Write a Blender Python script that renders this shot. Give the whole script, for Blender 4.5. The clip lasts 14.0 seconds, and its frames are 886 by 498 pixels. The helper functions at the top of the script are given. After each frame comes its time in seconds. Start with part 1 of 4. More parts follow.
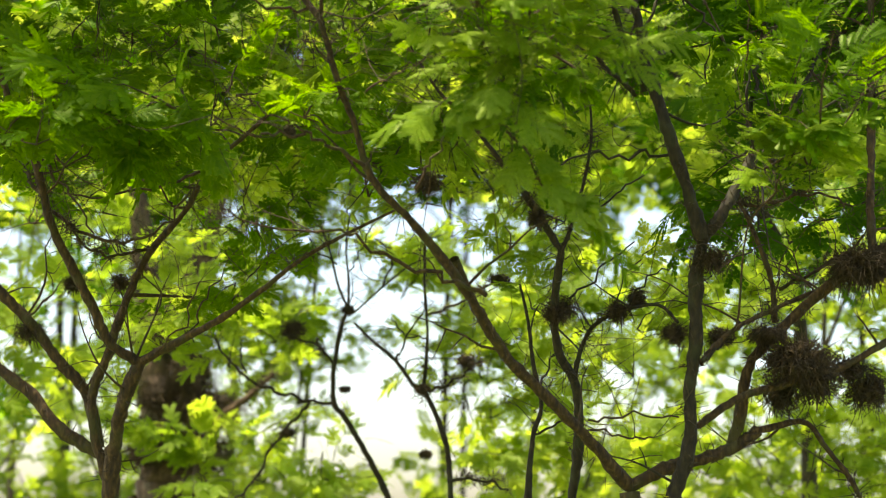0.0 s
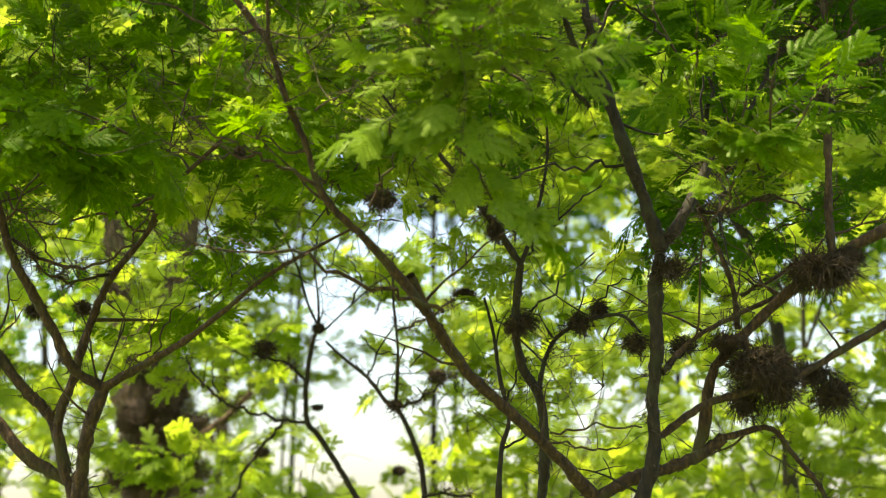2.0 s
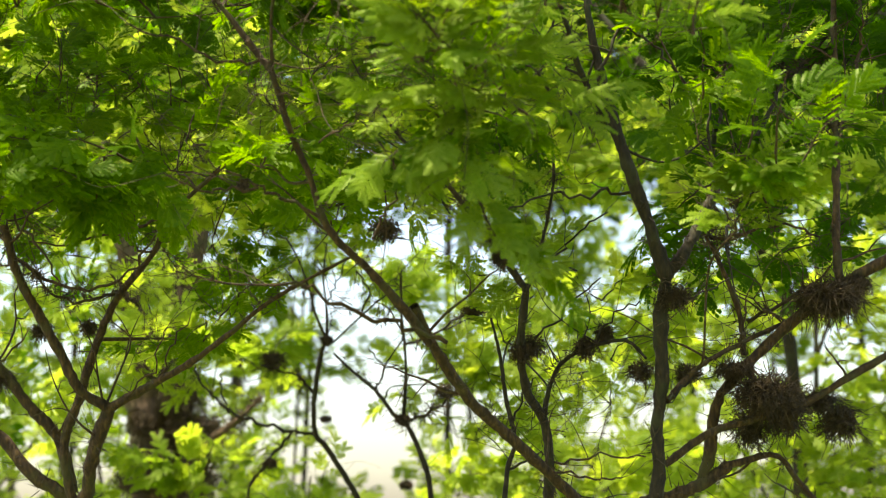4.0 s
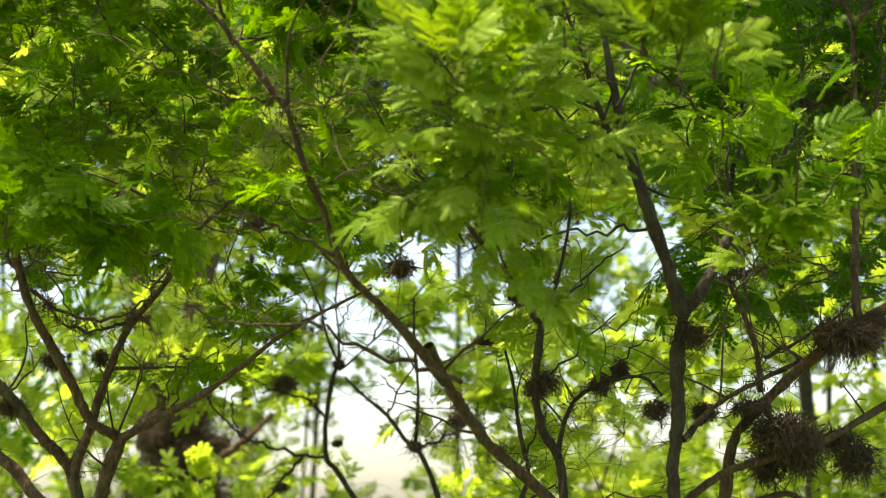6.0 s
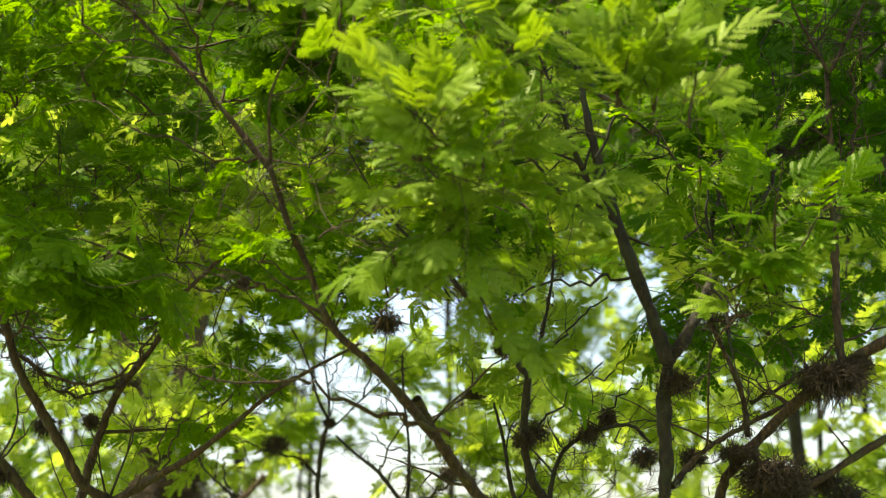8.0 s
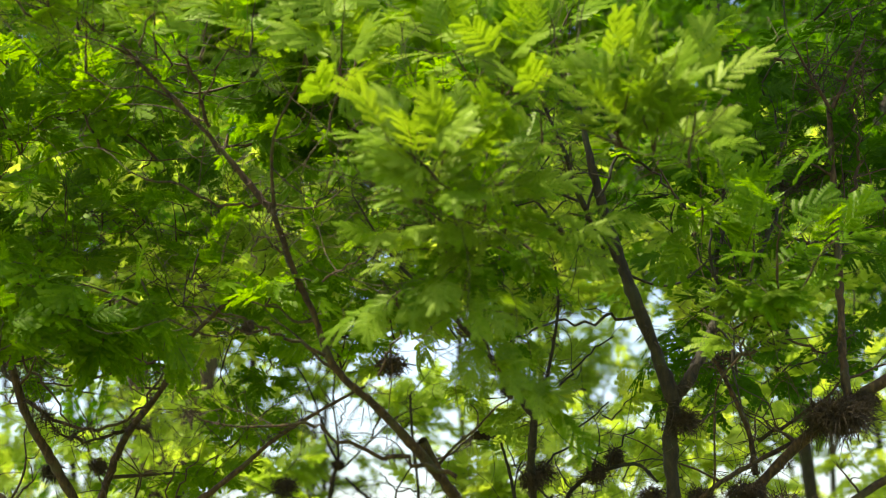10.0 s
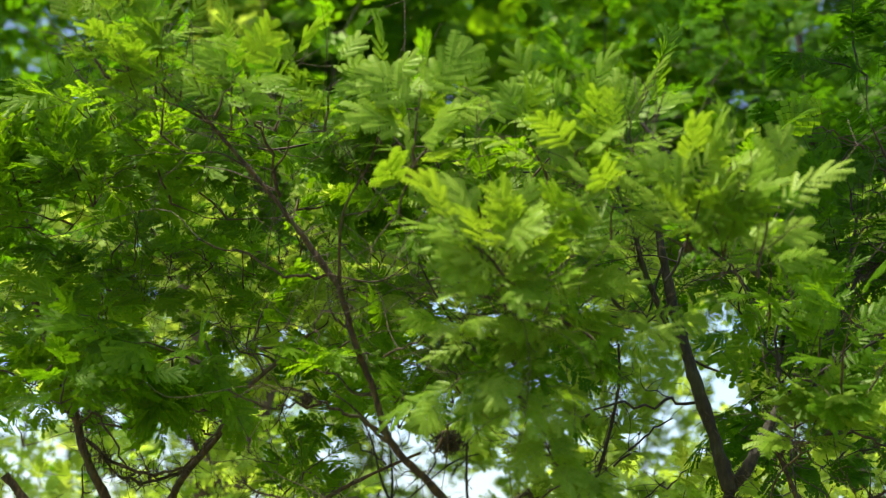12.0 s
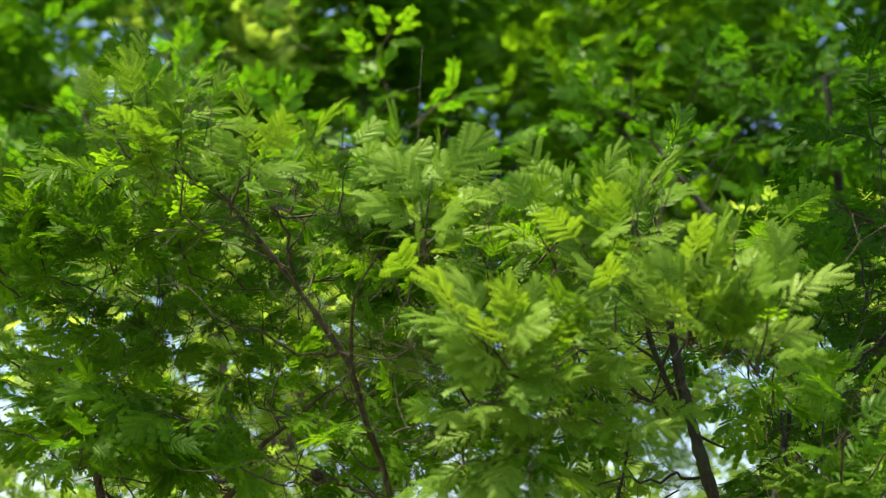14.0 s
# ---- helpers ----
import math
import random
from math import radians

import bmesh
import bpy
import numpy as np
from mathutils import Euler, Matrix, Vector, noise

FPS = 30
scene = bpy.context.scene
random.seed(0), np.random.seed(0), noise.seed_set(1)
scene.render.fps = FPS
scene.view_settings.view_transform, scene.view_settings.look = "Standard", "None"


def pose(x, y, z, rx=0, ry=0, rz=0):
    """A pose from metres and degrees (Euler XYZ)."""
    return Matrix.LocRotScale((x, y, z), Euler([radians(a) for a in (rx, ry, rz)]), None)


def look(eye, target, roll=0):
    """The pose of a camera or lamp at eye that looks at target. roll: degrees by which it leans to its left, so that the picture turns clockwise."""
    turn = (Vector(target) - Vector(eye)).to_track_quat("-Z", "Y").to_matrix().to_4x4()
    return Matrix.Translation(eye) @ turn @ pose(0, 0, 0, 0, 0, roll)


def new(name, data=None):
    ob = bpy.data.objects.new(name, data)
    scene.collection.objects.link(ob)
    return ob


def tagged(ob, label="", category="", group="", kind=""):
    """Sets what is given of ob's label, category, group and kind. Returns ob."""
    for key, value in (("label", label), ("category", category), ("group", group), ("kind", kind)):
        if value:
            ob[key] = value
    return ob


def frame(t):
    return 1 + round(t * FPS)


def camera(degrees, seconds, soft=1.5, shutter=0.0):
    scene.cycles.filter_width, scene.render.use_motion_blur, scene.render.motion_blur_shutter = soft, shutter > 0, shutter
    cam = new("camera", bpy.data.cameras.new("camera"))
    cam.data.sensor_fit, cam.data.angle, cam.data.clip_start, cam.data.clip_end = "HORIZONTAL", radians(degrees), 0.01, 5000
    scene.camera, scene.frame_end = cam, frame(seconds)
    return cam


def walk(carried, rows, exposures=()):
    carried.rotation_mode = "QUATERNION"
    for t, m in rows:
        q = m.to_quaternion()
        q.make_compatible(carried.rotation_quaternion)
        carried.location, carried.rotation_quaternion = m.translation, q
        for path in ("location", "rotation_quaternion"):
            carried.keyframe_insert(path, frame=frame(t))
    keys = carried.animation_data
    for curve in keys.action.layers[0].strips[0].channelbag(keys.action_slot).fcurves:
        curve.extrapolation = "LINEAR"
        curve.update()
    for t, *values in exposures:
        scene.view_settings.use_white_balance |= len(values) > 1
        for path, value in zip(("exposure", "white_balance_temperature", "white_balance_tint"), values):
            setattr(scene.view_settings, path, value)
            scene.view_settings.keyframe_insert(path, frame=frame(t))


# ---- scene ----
# ---- camera and its walk ----
cam = camera(30.0, 14.0, soft=1.15, shutter=0.0)
cam.data.dof.use_dof = True
cam.data.dof.focus_distance = 3.5
cam.data.dof.aperture_fstop = 3.8

PATH = [
    (0, 0.000, 0.000, 1.600, 0.00, 10.00, 0.70),
    (0.5, 0.008, 0.001, 1.596, -0.27, 10.33, -0.26),
    (1, 0.028, 0.006, 1.599, -0.48, 10.48, -0.67),
    (1.5, 0.047, 0.007, 1.605, -0.48, 10.32, -1.01),
    (2, 0.066, 0.004, 1.610, -0.30, 10.39, -1.03),
    (2.5, 0.090, -0.001, 1.618, 0.07, 10.37, -0.81),
    (3, 0.103, -0.009, 1.634, 0.32, 10.25, -0.79),
    (5.5, 0.071, 0.010, 1.776, 0.42, 9.18, -0.31),
    (6, 0.081, 0.012, 1.774, 0.65, 9.75, -0.18),
    (6.5, 0.087, 0.007, 1.763, 0.63, 10.91, -0.62),
    (7, 0.088, -0.003, 1.749, 0.43, 11.49, -0.94),
    (7.5, 0.088, -0.013, 1.754, 0.12, 11.65, -1.56),
    (10, 0.107, -0.028, 1.763, 0.63, 13.12, -2.46),
    (10.5, 0.102, -0.040, 1.767, 1.05, 13.48, -1.61),
    (11, 0.105, -0.056, 1.813, 1.74, 13.02, -0.21),
    (11.5, 0.113, -0.063, 1.884, 2.50, 12.19, 0.99),
    (12, 0.117, -0.059, 1.924, 3.10, 12.74, 1.44),
    (12.5, 0.114, -0.077, 1.970, 3.44, 13.05, 1.51),
    (13, 0.096, -0.103, 2.006, 3.29, 12.85, 1.82),
    (13.5, 0.111, -0.130, 2.034, 3.60, 12.68, 2.51),
    (14, 0.162, -0.153, 2.065, 4.36, 12.49, 2.80),
]


def carried(x, y, z, yaw, pitch, roll):
    """A pose from a place and the camera's yaw, pitch and roll in degrees."""
    a, p = radians(yaw), radians(pitch)
    ahead = Vector((-math.sin(a) * math.cos(p), math.cos(a) * math.cos(p), math.sin(p)))
    eye = Vector((x, y, z))
    return look(eye, eye + ahead, roll)


walk(cam, [(row[0], carried(*row[1:])) for row in PATH], exposures=((0.0, 1.42, 7500, 8), (5.5, 1.46, 7450, 8), (7.5, 1.34, 7300, 8), (10.5, 1.24, 6850, 8), (12.0, 1.16, 6250, 8), (14.0, 1.12, 6050, 8)))

# ---- world, sun ----
SUN_ELEVATION, SUN_TURN = radians(70), radians(-100)  # turn: from +y towards +x
world = bpy.data.worlds.new("world")
scene.world = world
world.use_nodes = True
sky = world.node_tree.nodes.new("ShaderNodeTexSky")
sky.sky_type = "NISHITA"
sky.sun_disc = False
sky.sun_elevation = SUN_ELEVATION
sky.sun_rotation = SUN_TURN
sky.air_density, sky.dust_density, sky.ozone_density = 1.0, 2.6, 0.4
back = world.node_tree.nodes["Background"]
back.inputs["Strength"].default_value = 0.15
world.node_tree.links.new(sky.outputs["Color"], back.inputs["Color"])

sun_way = Vector((math.sin(SUN_TURN) * math.cos(SUN_ELEVATION), math.cos(SUN_TURN) * math.cos(SUN_ELEVATION), math.sin(SUN_ELEVATION)))
sun = new("sun", bpy.data.lights.new("sun", "SUN"))
sun.data.energy, sun.data.angle, sun.data.color = 5.0, radians(1.5), (1.0, 0.94, 0.82)
sun.matrix_world = look(sun_way * 30, (0, 0, 0))


# ---- materials ----
def material(name):
    m = bpy.data.materials.new(name)
    m.use_nodes = True
    n, k = m.node_tree.nodes, m.node_tree.links
    n.clear()
    return m, n, k


def ramp(n, stops):
    r = n.new("ShaderNodeValToRGB")
    while len(r.color_ramp.elements) < len(stops):
        r.color_ramp.elements.new(0.5)
    for e, (at, colour) in zip(r.color_ramp.elements, stops):
        e.position, e.color = at, (*colour, 1)
    return r


def leaf_material(name, dark, mid, light, glow, clear=0.5, patch=4.0):
    """Thin leaf: reflected colour, light that passes through, and a waxy gloss; tint varies by leaflet and by patch."""
    m, n, k = material(name)
    out = n.new("ShaderNodeOutputMaterial")
    geo, info, tex = n.new("ShaderNodeNewGeometry"), n.new("ShaderNodeObjectInfo"), n.new("ShaderNodeTexNoise")
    tex.inputs["Scale"].default_value, tex.inputs["Detail"].default_value = patch, 3
    k.new(geo.outputs["Position"], tex.inputs["Vector"])
    mix = n.new("ShaderNodeMath")
    mix.operation = "MULTIPLY_ADD"
    mix.inputs[1].default_value = 0.25
    k.new(geo.outputs["Random Per Island"], mix.inputs[0])
    k.new(tex.outputs["Fac"], mix.inputs[2])
    more = n.new("ShaderNodeMath")
    more.operation = "MULTIPLY_ADD"
    more.inputs[1].default_value = 0.2
    k.new(info.outputs["Random"], more.inputs[0])
    k.new(mix.outputs[0], more.inputs[2])
    tint = ramp(n, [(0.35, dark), (0.6, mid), (0.95, light)])
    k.new(more.outputs[0], tint.inputs["Fac"])
    face = n.new("ShaderNodeBsdfDiffuse")
    k.new(tint.outputs["Color"], face.inputs["Color"])
    shine = n.new("ShaderNodeMix")
    shine.data_type, shine.blend_type = "RGBA", "MULTIPLY"
    shine.inputs["Factor"].default_value = 1.0
    k.new(tint.outputs["Color"], shine.inputs["A"])
    shine.inputs["B"].default_value = (*glow, 1)
    passing = n.new("ShaderNodeBsdfTranslucent")
    k.new(shine.outputs["Result"], passing.inputs["Color"])
    both = n.new("ShaderNodeMixShader")
    both.inputs["Fac"].default_value = clear
    k.new(face.outputs[0], both.inputs[1])
    k.new(passing.outputs[0], both.inputs[2])
    gloss = n.new("ShaderNodeBsdfGlossy")
    gloss.inputs["Roughness"].default_value = 0.42
    gloss.inputs["Color"].default_value = (0.8, 0.9, 0.45, 1)
    coat = n.new("ShaderNodeMixShader")
    coat.inputs["Fac"].default_value = 0.012
    k.new(both.outputs[0], coat.inputs[1])
    k.new(gloss.outputs[0], coat.inputs[2])
    k.new(coat.outputs[0], out.inputs["Surface"])
    return m


def bark_material(name, dark, mid, light, scale=40.0, moss=(0.05, 0.07, 0.02)):
    m, n, k = material(name)
    out, bsdf = n.new("ShaderNodeOutputMaterial"), n.new("ShaderNodeBsdfPrincipled")
    geo = n.new("ShaderNodeNewGeometry")
    stretch = n.new("ShaderNodeMapping")
    stretch.inputs["Scale"].default_value = (1, 1, 0.35)
    k.new(geo.outputs["Position"], stretch.inputs["Vector"])
    fine, coarse = n.new("ShaderNodeTexNoise"), n.new("ShaderNodeTexNoise")
    fine.inputs["Scale"].default_value, fine.inputs["Detail"].default_value = scale * 3, 6
    coarse.inputs["Scale"].default_value, coarse.inputs["Detail"].default_value = scale * 0.4, 4
    k.new(stretch.outputs[0], fine.inputs["Vector"])
    k.new(geo.outputs["Position"], coarse.inputs["Vector"])
    tone = ramp(n, [(0.3, dark), (0.55, mid), (0.8, light)])
    k.new(fine.outputs["Fac"], tone.inputs["Fac"])
    spread = ramp(n, [(0.52, (0, 0, 0)), (0.66, (0.7, 0.7, 0.7))])
    k.new(coarse.outputs["Fac"], spread.inputs["Fac"])
    mix = n.new("ShaderNodeMix")
    mix.data_type = "RGBA"
    k.new(spread.outputs["Color"], mix.inputs["Factor"])
    k.new(tone.outputs["Color"], mix.inputs["A"])
    mix.inputs["B"].default_value = (*moss, 1)
    k.new(mix.outputs["Result"], bsdf.inputs["Base Color"])
    bsdf.inputs["Roughness"].default_value = 0.85
    bump = n.new("ShaderNodeBump")
    bump.inputs["Strength"].default_value, bump.inputs["Distance"].default_value = 0.8, 0.006
    k.new(fine.outputs["Fac"], bump.inputs["Height"])
    k.new(bump.outputs[0], bsdf.inputs["Normal"])
    k.new(bsdf.outputs[0], out.inputs["Surface"])
    return m


def ground_material():
    m, n, k = material("grassy_ground")
    out, bsdf = n.new("ShaderNodeOutputMaterial"), n.new("ShaderNodeBsdfPrincipled")
    geo, big, small = n.new("ShaderNodeNewGeometry"), n.new("ShaderNodeTexNoise"), n.new("ShaderNodeTexNoise")
    big.inputs["Scale"].default_value, small.inputs["Scale"].default_value = 0.4, 14.0
    small.inputs["Detail"].default_value = 8
    for x in (big, small):
        k.new(geo.outputs["Position"], x.inputs["Vector"])
    grass = ramp(n, [(0.3, (0.035, 0.06, 0.010)), (0.6, (0.08, 0.125, 0.02)), (0.8, (0.15, 0.18, 0.05))])
    soil = ramp(n, [(0.3, (0.08, 0.056, 0.032)), (0.7, (0.22, 0.17, 0.11))])
    k.new(small.outputs["Fac"], grass.inputs["Fac"])
    k.new(small.outputs["Fac"], soil.inputs["Fac"])
    part_of = ramp(n, [(0.5, (0, 0, 0)), (0.62, (1, 1, 1))])
    k.new(big.outputs["Fac"], part_of.inputs["Fac"])
    mix = n.new("ShaderNodeMix")
    mix.data_type = "RGBA"
    k.new(part_of.outputs["Color"], mix.inputs["Factor"])
    k.new(grass.outputs["Color"], mix.inputs["A"])
    k.new(soil.outputs["Color"], mix.inputs["B"])
    k.new(mix.outputs["Result"], bsdf.inputs["Base Color"])
    bsdf.inputs["Roughness"].default_value = 0.95
    bump = n.new("ShaderNodeBump")
    bump.inputs["Distance"].default_value = 0.03
    k.new(small.outputs["Fac"], bump.inputs["Height"])
    k.new(bump.outputs[0], bsdf.inputs["Normal"])
    k.new(bsdf.outputs[0], out.inputs["Surface"])
    return m


LEAF = leaf_material("fresh_leaf", (0.028, 0.074, 0.002), (0.048, 0.116, 0.0024), (0.094, 0.172, 0.005), (2.8, 2.5, 0.45), 0.54)
# paler copy of the leaf: light on the front sprays put into its colour
LEAF_LIT_TONE = leaf_material("lit_toned_leaf", (0.076, 0.158, 0.007), (0.120, 0.210, 0.012), (0.190, 0.270, 0.030), (1.7, 1.7, 0.4), 0.42)
LEAF_FAR = leaf_material("far_leaf", (0.030, 0.090, 0.002), (0.05, 0.135, 0.0025), (0.095, 0.19, 0.004), (2.9, 2.55, 0.45), 0.54, 0.7)
# darker copy of the leaf: shade within crowns put into its colour
LEAF_SHADE_TONE = leaf_material("shade_toned_leaf", (0.013, 0.048, 0.001), (0.024, 0.078, 0.0015), (0.048, 0.118, 0.0025), (2.4, 2.3, 0.5), 0.45, 0.7)
# brighter, yellower copy of the leaf: sunlight through it put into the colour
LEAF_SUN_TONE = leaf_material("sun_toned_leaf", (0.066, 0.128, 0.010), (0.110, 0.188, 0.016), (0.180, 0.25, 0.030), (3.0, 2.55, 1.6), 0.64)
BARK = bark_material("brown_bark", (0.016, 0.008, 0.0015), (0.060, 0.033, 0.007), (0.15, 0.092, 0.024), moss=(0.06, 0.058, 0.010))
BARK_DARK = bark_material("dark_bark", (0.009, 0.006, 0.0015), (0.026, 0.018, 0.005), (0.062, 0.045, 0.014), moss=(0.035, 0.04, 0.01))
BARK_PALE = bark_material("pale_bark", (0.04, 0.024, 0.012), (0.12, 0.075, 0.040), (0.28, 0.19, 0.11), 18.0)
FIBRE = bark_material("dry_fibre", (0.018, 0.011, 0.004), (0.060, 0.038, 0.013), (0.145, 0.096, 0.038), 30.0, (0.035, 0.03, 0.012))
GROUND = ground_material()


# ---- mesh makers ----
def mesh_from(name, verts, faces4=None, faces3=None, mats=(), smooth=False):
    """A mesh from arrays of vertices, quads and triangles."""
    me = bpy.data.meshes.new(name)
    q = np.zeros((0, 4), int) if faces4 is None else np.asarray(faces4, int)
    t = np.zeros((0, 3), int) if faces3 is None else np.asarray(faces3, int)
    verts = np.asarray(verts, np.float32)
    me.vertices.add(len(verts))
    me.vertices.foreach_set("co", verts.ravel())
    loops = np.concatenate([q.ravel(), t.ravel()]).astype(np.int32)
    sizes = np.concatenate([np.full(len(q), 4), np.full(len(t), 3)]).astype(np.int32)
    me.loops.add(len(loops))
    me.loops.foreach_set("vertex_index", loops)
    me.polygons.add(len(sizes))
    me.polygons.foreach_set("loop_start", np.concatenate([[0], np.cumsum(sizes)[:-1]]).astype(np.int32))
    if smooth:
        me.polygons.foreach_set("use_smooth", np.ones(len(sizes), bool))
    me.update(calc_edges=True)
    for m in mats:
        me.materials.append(m)
    return me


def smooth_line(points, steps):
    """A Catmull-Rom line through points of place and radius."""
    p = np.asarray(points, float)
    p = np.vstack([2 * p[0] - p[1], p, 2 * p[-1] - p[-2]])
    out = []
    for i in range(1, len(p) - 2):
        a, b, c, d = p[i - 1:i + 3]
        for s in np.arange(steps) / steps:
            out.append(0.5 * (2 * b + (c - a) * s + (2 * a - 5 * b + 4 * c - d) * s ** 2 + (3 * b - a - 3 * c + d) * s ** 3))
    out.append(p[-2])
    out = np.array(out)
    out[:, 3] = np.maximum(out[:, 3], 0.0006)
    return out


def tube(line, sides, rng, rough=0.0, base=0):
    """Vertices and quads of a tapered, uneven tube along a line of place and radius."""
    n = len(line)
    way = np.gradient(line[:, :3], axis=0)
    way /= np.linalg.norm(way, axis=1)[:, None] + 1e-9
    ref = np.where(np.abs(way[:, 1:2]) < 0.9, np.array([[0.0, 1, 0]]), np.array([[1.0, 0, 0]]))
    u = np.cross(way, ref)
    u /= np.linalg.norm(u, axis=1)[:, None] + 1e-9
    v = np.cross(way, u)
    a = np.arange(sides) * 2 * np.pi / sides
    r = line[:, 3][:, None] * (1 + rough * rng.standard_normal((n, sides)))
    ring = line[:, None, :3] + r[..., None] * (np.cos(a)[None, :, None] * u[:, None] + np.sin(a)[None, :, None] * v[:, None])
    i = np.arange(n - 1)[:, None] * sides
    j, k = np.arange(sides)[None], (np.arange(sides)[None] + 1) % sides
    quads = np.stack([i + j, i + k, i + sides + k, i + sides + j], -1).reshape(-1, 4) + base
    return ring.reshape(-1, 3), quads


def part(name, me, parent, label="", kind=""):
    ob = new(name, me)
    ob.parent = parent
    return tagged(ob, label=label, kind=kind)


def thing(name, at, label, category, group="", kind=""):
    ob = new(name)
    ob.location = at
    ob.empty_display_size = 0.1
    return tagged(ob, label, category, group, kind)


# ---- the compound leaf ----
def compound_leaf(detail, seed, pairs=5, length=0.092, span=0.056):
    """A feathery leaf along +x, its face up: blunt pinnae in pairs that fan out towards the tip, each set with small leaflets.
    detail 0: every leaflet, 1: saw-edged pinnae, 2: plain blunt pinnae."""
    rng = np.random.default_rng(seed)
    V, Q, F, n = [], [], [], 0
    droop = rng.uniform(0.05, 0.22)
    twist = rng.uniform(-0.15, 0.15)

    def lift(x, y):
        return -droop * x * x / length - 0.35 * droop * y * y / span + twist * x * y / length

    pinnae = []
    for i in range(pairs):
        s = (i + 1.0) / pairs
        size = span * (0.62 + 0.62 * s - 0.42 * s ** 3) * rng.uniform(0.86, 1.12)
        for side in (-1, 1):
            turn = radians(60 - 34 * s ** 1.4 + rng.uniform(-8, 8))
            pinnae.append((0.016 + s * (length - 0.022) + rng.uniform(-0.003, 0.003), side, turn, size * rng.uniform(0.86, 1.1)))
    if seed % 3:
        pinnae.append((length - 0.006, 1, radians(rng.uniform(-8, 8)), span * 0.72))
    wide = (0.84, 0.84, 0.96)[detail] / (pairs + 0.6)
    wide = min(wide, 0.185)
    for x0, side, turn, size in pinnae:
        c, s = math.cos(turn), math.sin(turn) * side
        half, dip, sweep = size * wide * rng.uniform(0.9, 1.1), rng.uniform(-0.1, 0.3), rng.uniform(-0.14, 0.14)

        def at(a, b):
            a2 = b + sweep * a * a / size
            x, y = x0 + a * c - a2 * s, a * s + a2 * c
            return (x, y, lift(x, y) - dip * a * a / size - abs(b) * 0.22)

        if detail == 0:
            m = 8
            for i in range(m):
                step = size / m * 0.94
                a = 0.04 * size + step * i
                w = half * (0.72 + 0.46 * math.sin(math.pi * (i + 1.2) / (m + 1.6))) * rng.uniform(0.88, 1.14)
                for e in (-1, 1):
                    V += [at(a, 0), at(a + w * 0.30, e * w * 0.92), at(a + w * 0.48 + step * 0.36, e * w * 1.04), at(a + step * 0.97, 0)]
                    Q.append((n, n + 1, n + 2, n + 3))
                    n += 4
        elif detail == 1:
            m = 4
            for i in range(m):
                a, w, step = (0.05 + 0.92 * i / m) * size, half * (0.8 + 0.4 * math.sin(math.pi * (i + 1) / (m + 1.6))) * rng.uniform(0.88, 1.12), size / m
                for e in (-1, 1):
                    V += [at(a, 0), at(a + w * 0.25, e * w * 0.95), at(a + w * 0.3 + step * 0.66, e * w), at(a + step * 0.92, 0)]
                    Q.append((n, n + 1, n + 2, n + 3))
                    n += 4
        else:
            w = half * 1.3
            V += [at(0, 0), at(size * 0.6, w), at(size * 1.03, 0), at(size * 0.6, -w)]
            Q.append((n, n + 1, n + 2, n + 3))
            n += 4
    # the stalk
    m = 5 if detail < 2 else 0
    for i in range(m):
        a, b = length * i / m, length * (i + 1) / m
        w = 0.0008
        V += [(a, -w, lift(a, 0) + 0.0006), (b, -w, lift(b, 0) + 0.0006), (b, w, lift(b, 0) + 0.0006), (a, w, lift(a, 0) + 0.0006)]
        Q.append((n, n + 1, n + 2, n + 3))
        n += 4
    return np.array(V), np.array(Q, int).reshape(-1, 4), np.array(F, int).reshape(-1, 3)


SHAPES = {d: [compound_leaf(d, 10 * d + s, pairs=(4, 5, 6, 8, 5, 7)[s] + (0, 2, -1)[d], length=(0.074, 0.086, 0.094, 0.110, 0.080, 0.100)[s], span=(0.050, 0.054, 0.050, 0.046, 0.052, 0.048)[s]) for s in range(6)] for d in (0, 1, 2)}
LEAF_MESHES = {}


def leaf_mesh(detail, mat, s):
    """One of six leaf shapes, shared by all the single leaves of that kind."""
    if (detail, mat.name, s) not in LEAF_MESHES:
        LEAF_MESHES[detail, mat.name, s] = mesh_from("leaf", *SHAPES[detail][s], mats=(mat,))
    return LEAF_MESHES[detail, mat.name, s]


def leaf_sheet(name, placed, detail, mat, parent, label=""):
    """Many leaves joined into one mesh; placed: 4 x 4 matrices."""
    rng = np.random.default_rng(len(placed))
    V, Q, F, n = [], [], [], 0
    pick = rng.integers(0, 6, len(placed))
    M = np.array(placed)
    for s in range(6):
        v, q, f = SHAPES[detail][s]
        m = M[pick == s]
        if not len(m):
            continue
        world_v = np.einsum("kij,nj->kni", m[:, :3, :3], v) + m[:, None, :3, 3]
        offs = n + np.arange(len(m)) * len(v)
        V.append(world_v.reshape(-1, 3))
        Q.append((q[None] + offs[:, None, None]).reshape(-1, 4))
        F.append((f[None] + offs[:, None, None]).reshape(-1, 3))
        n += len(m) * len(v)
    me = mesh_from(name, np.concatenate(V), np.concatenate(Q), np.concatenate(F), (mat,))
    return part(name, me, parent, label, "stuff")


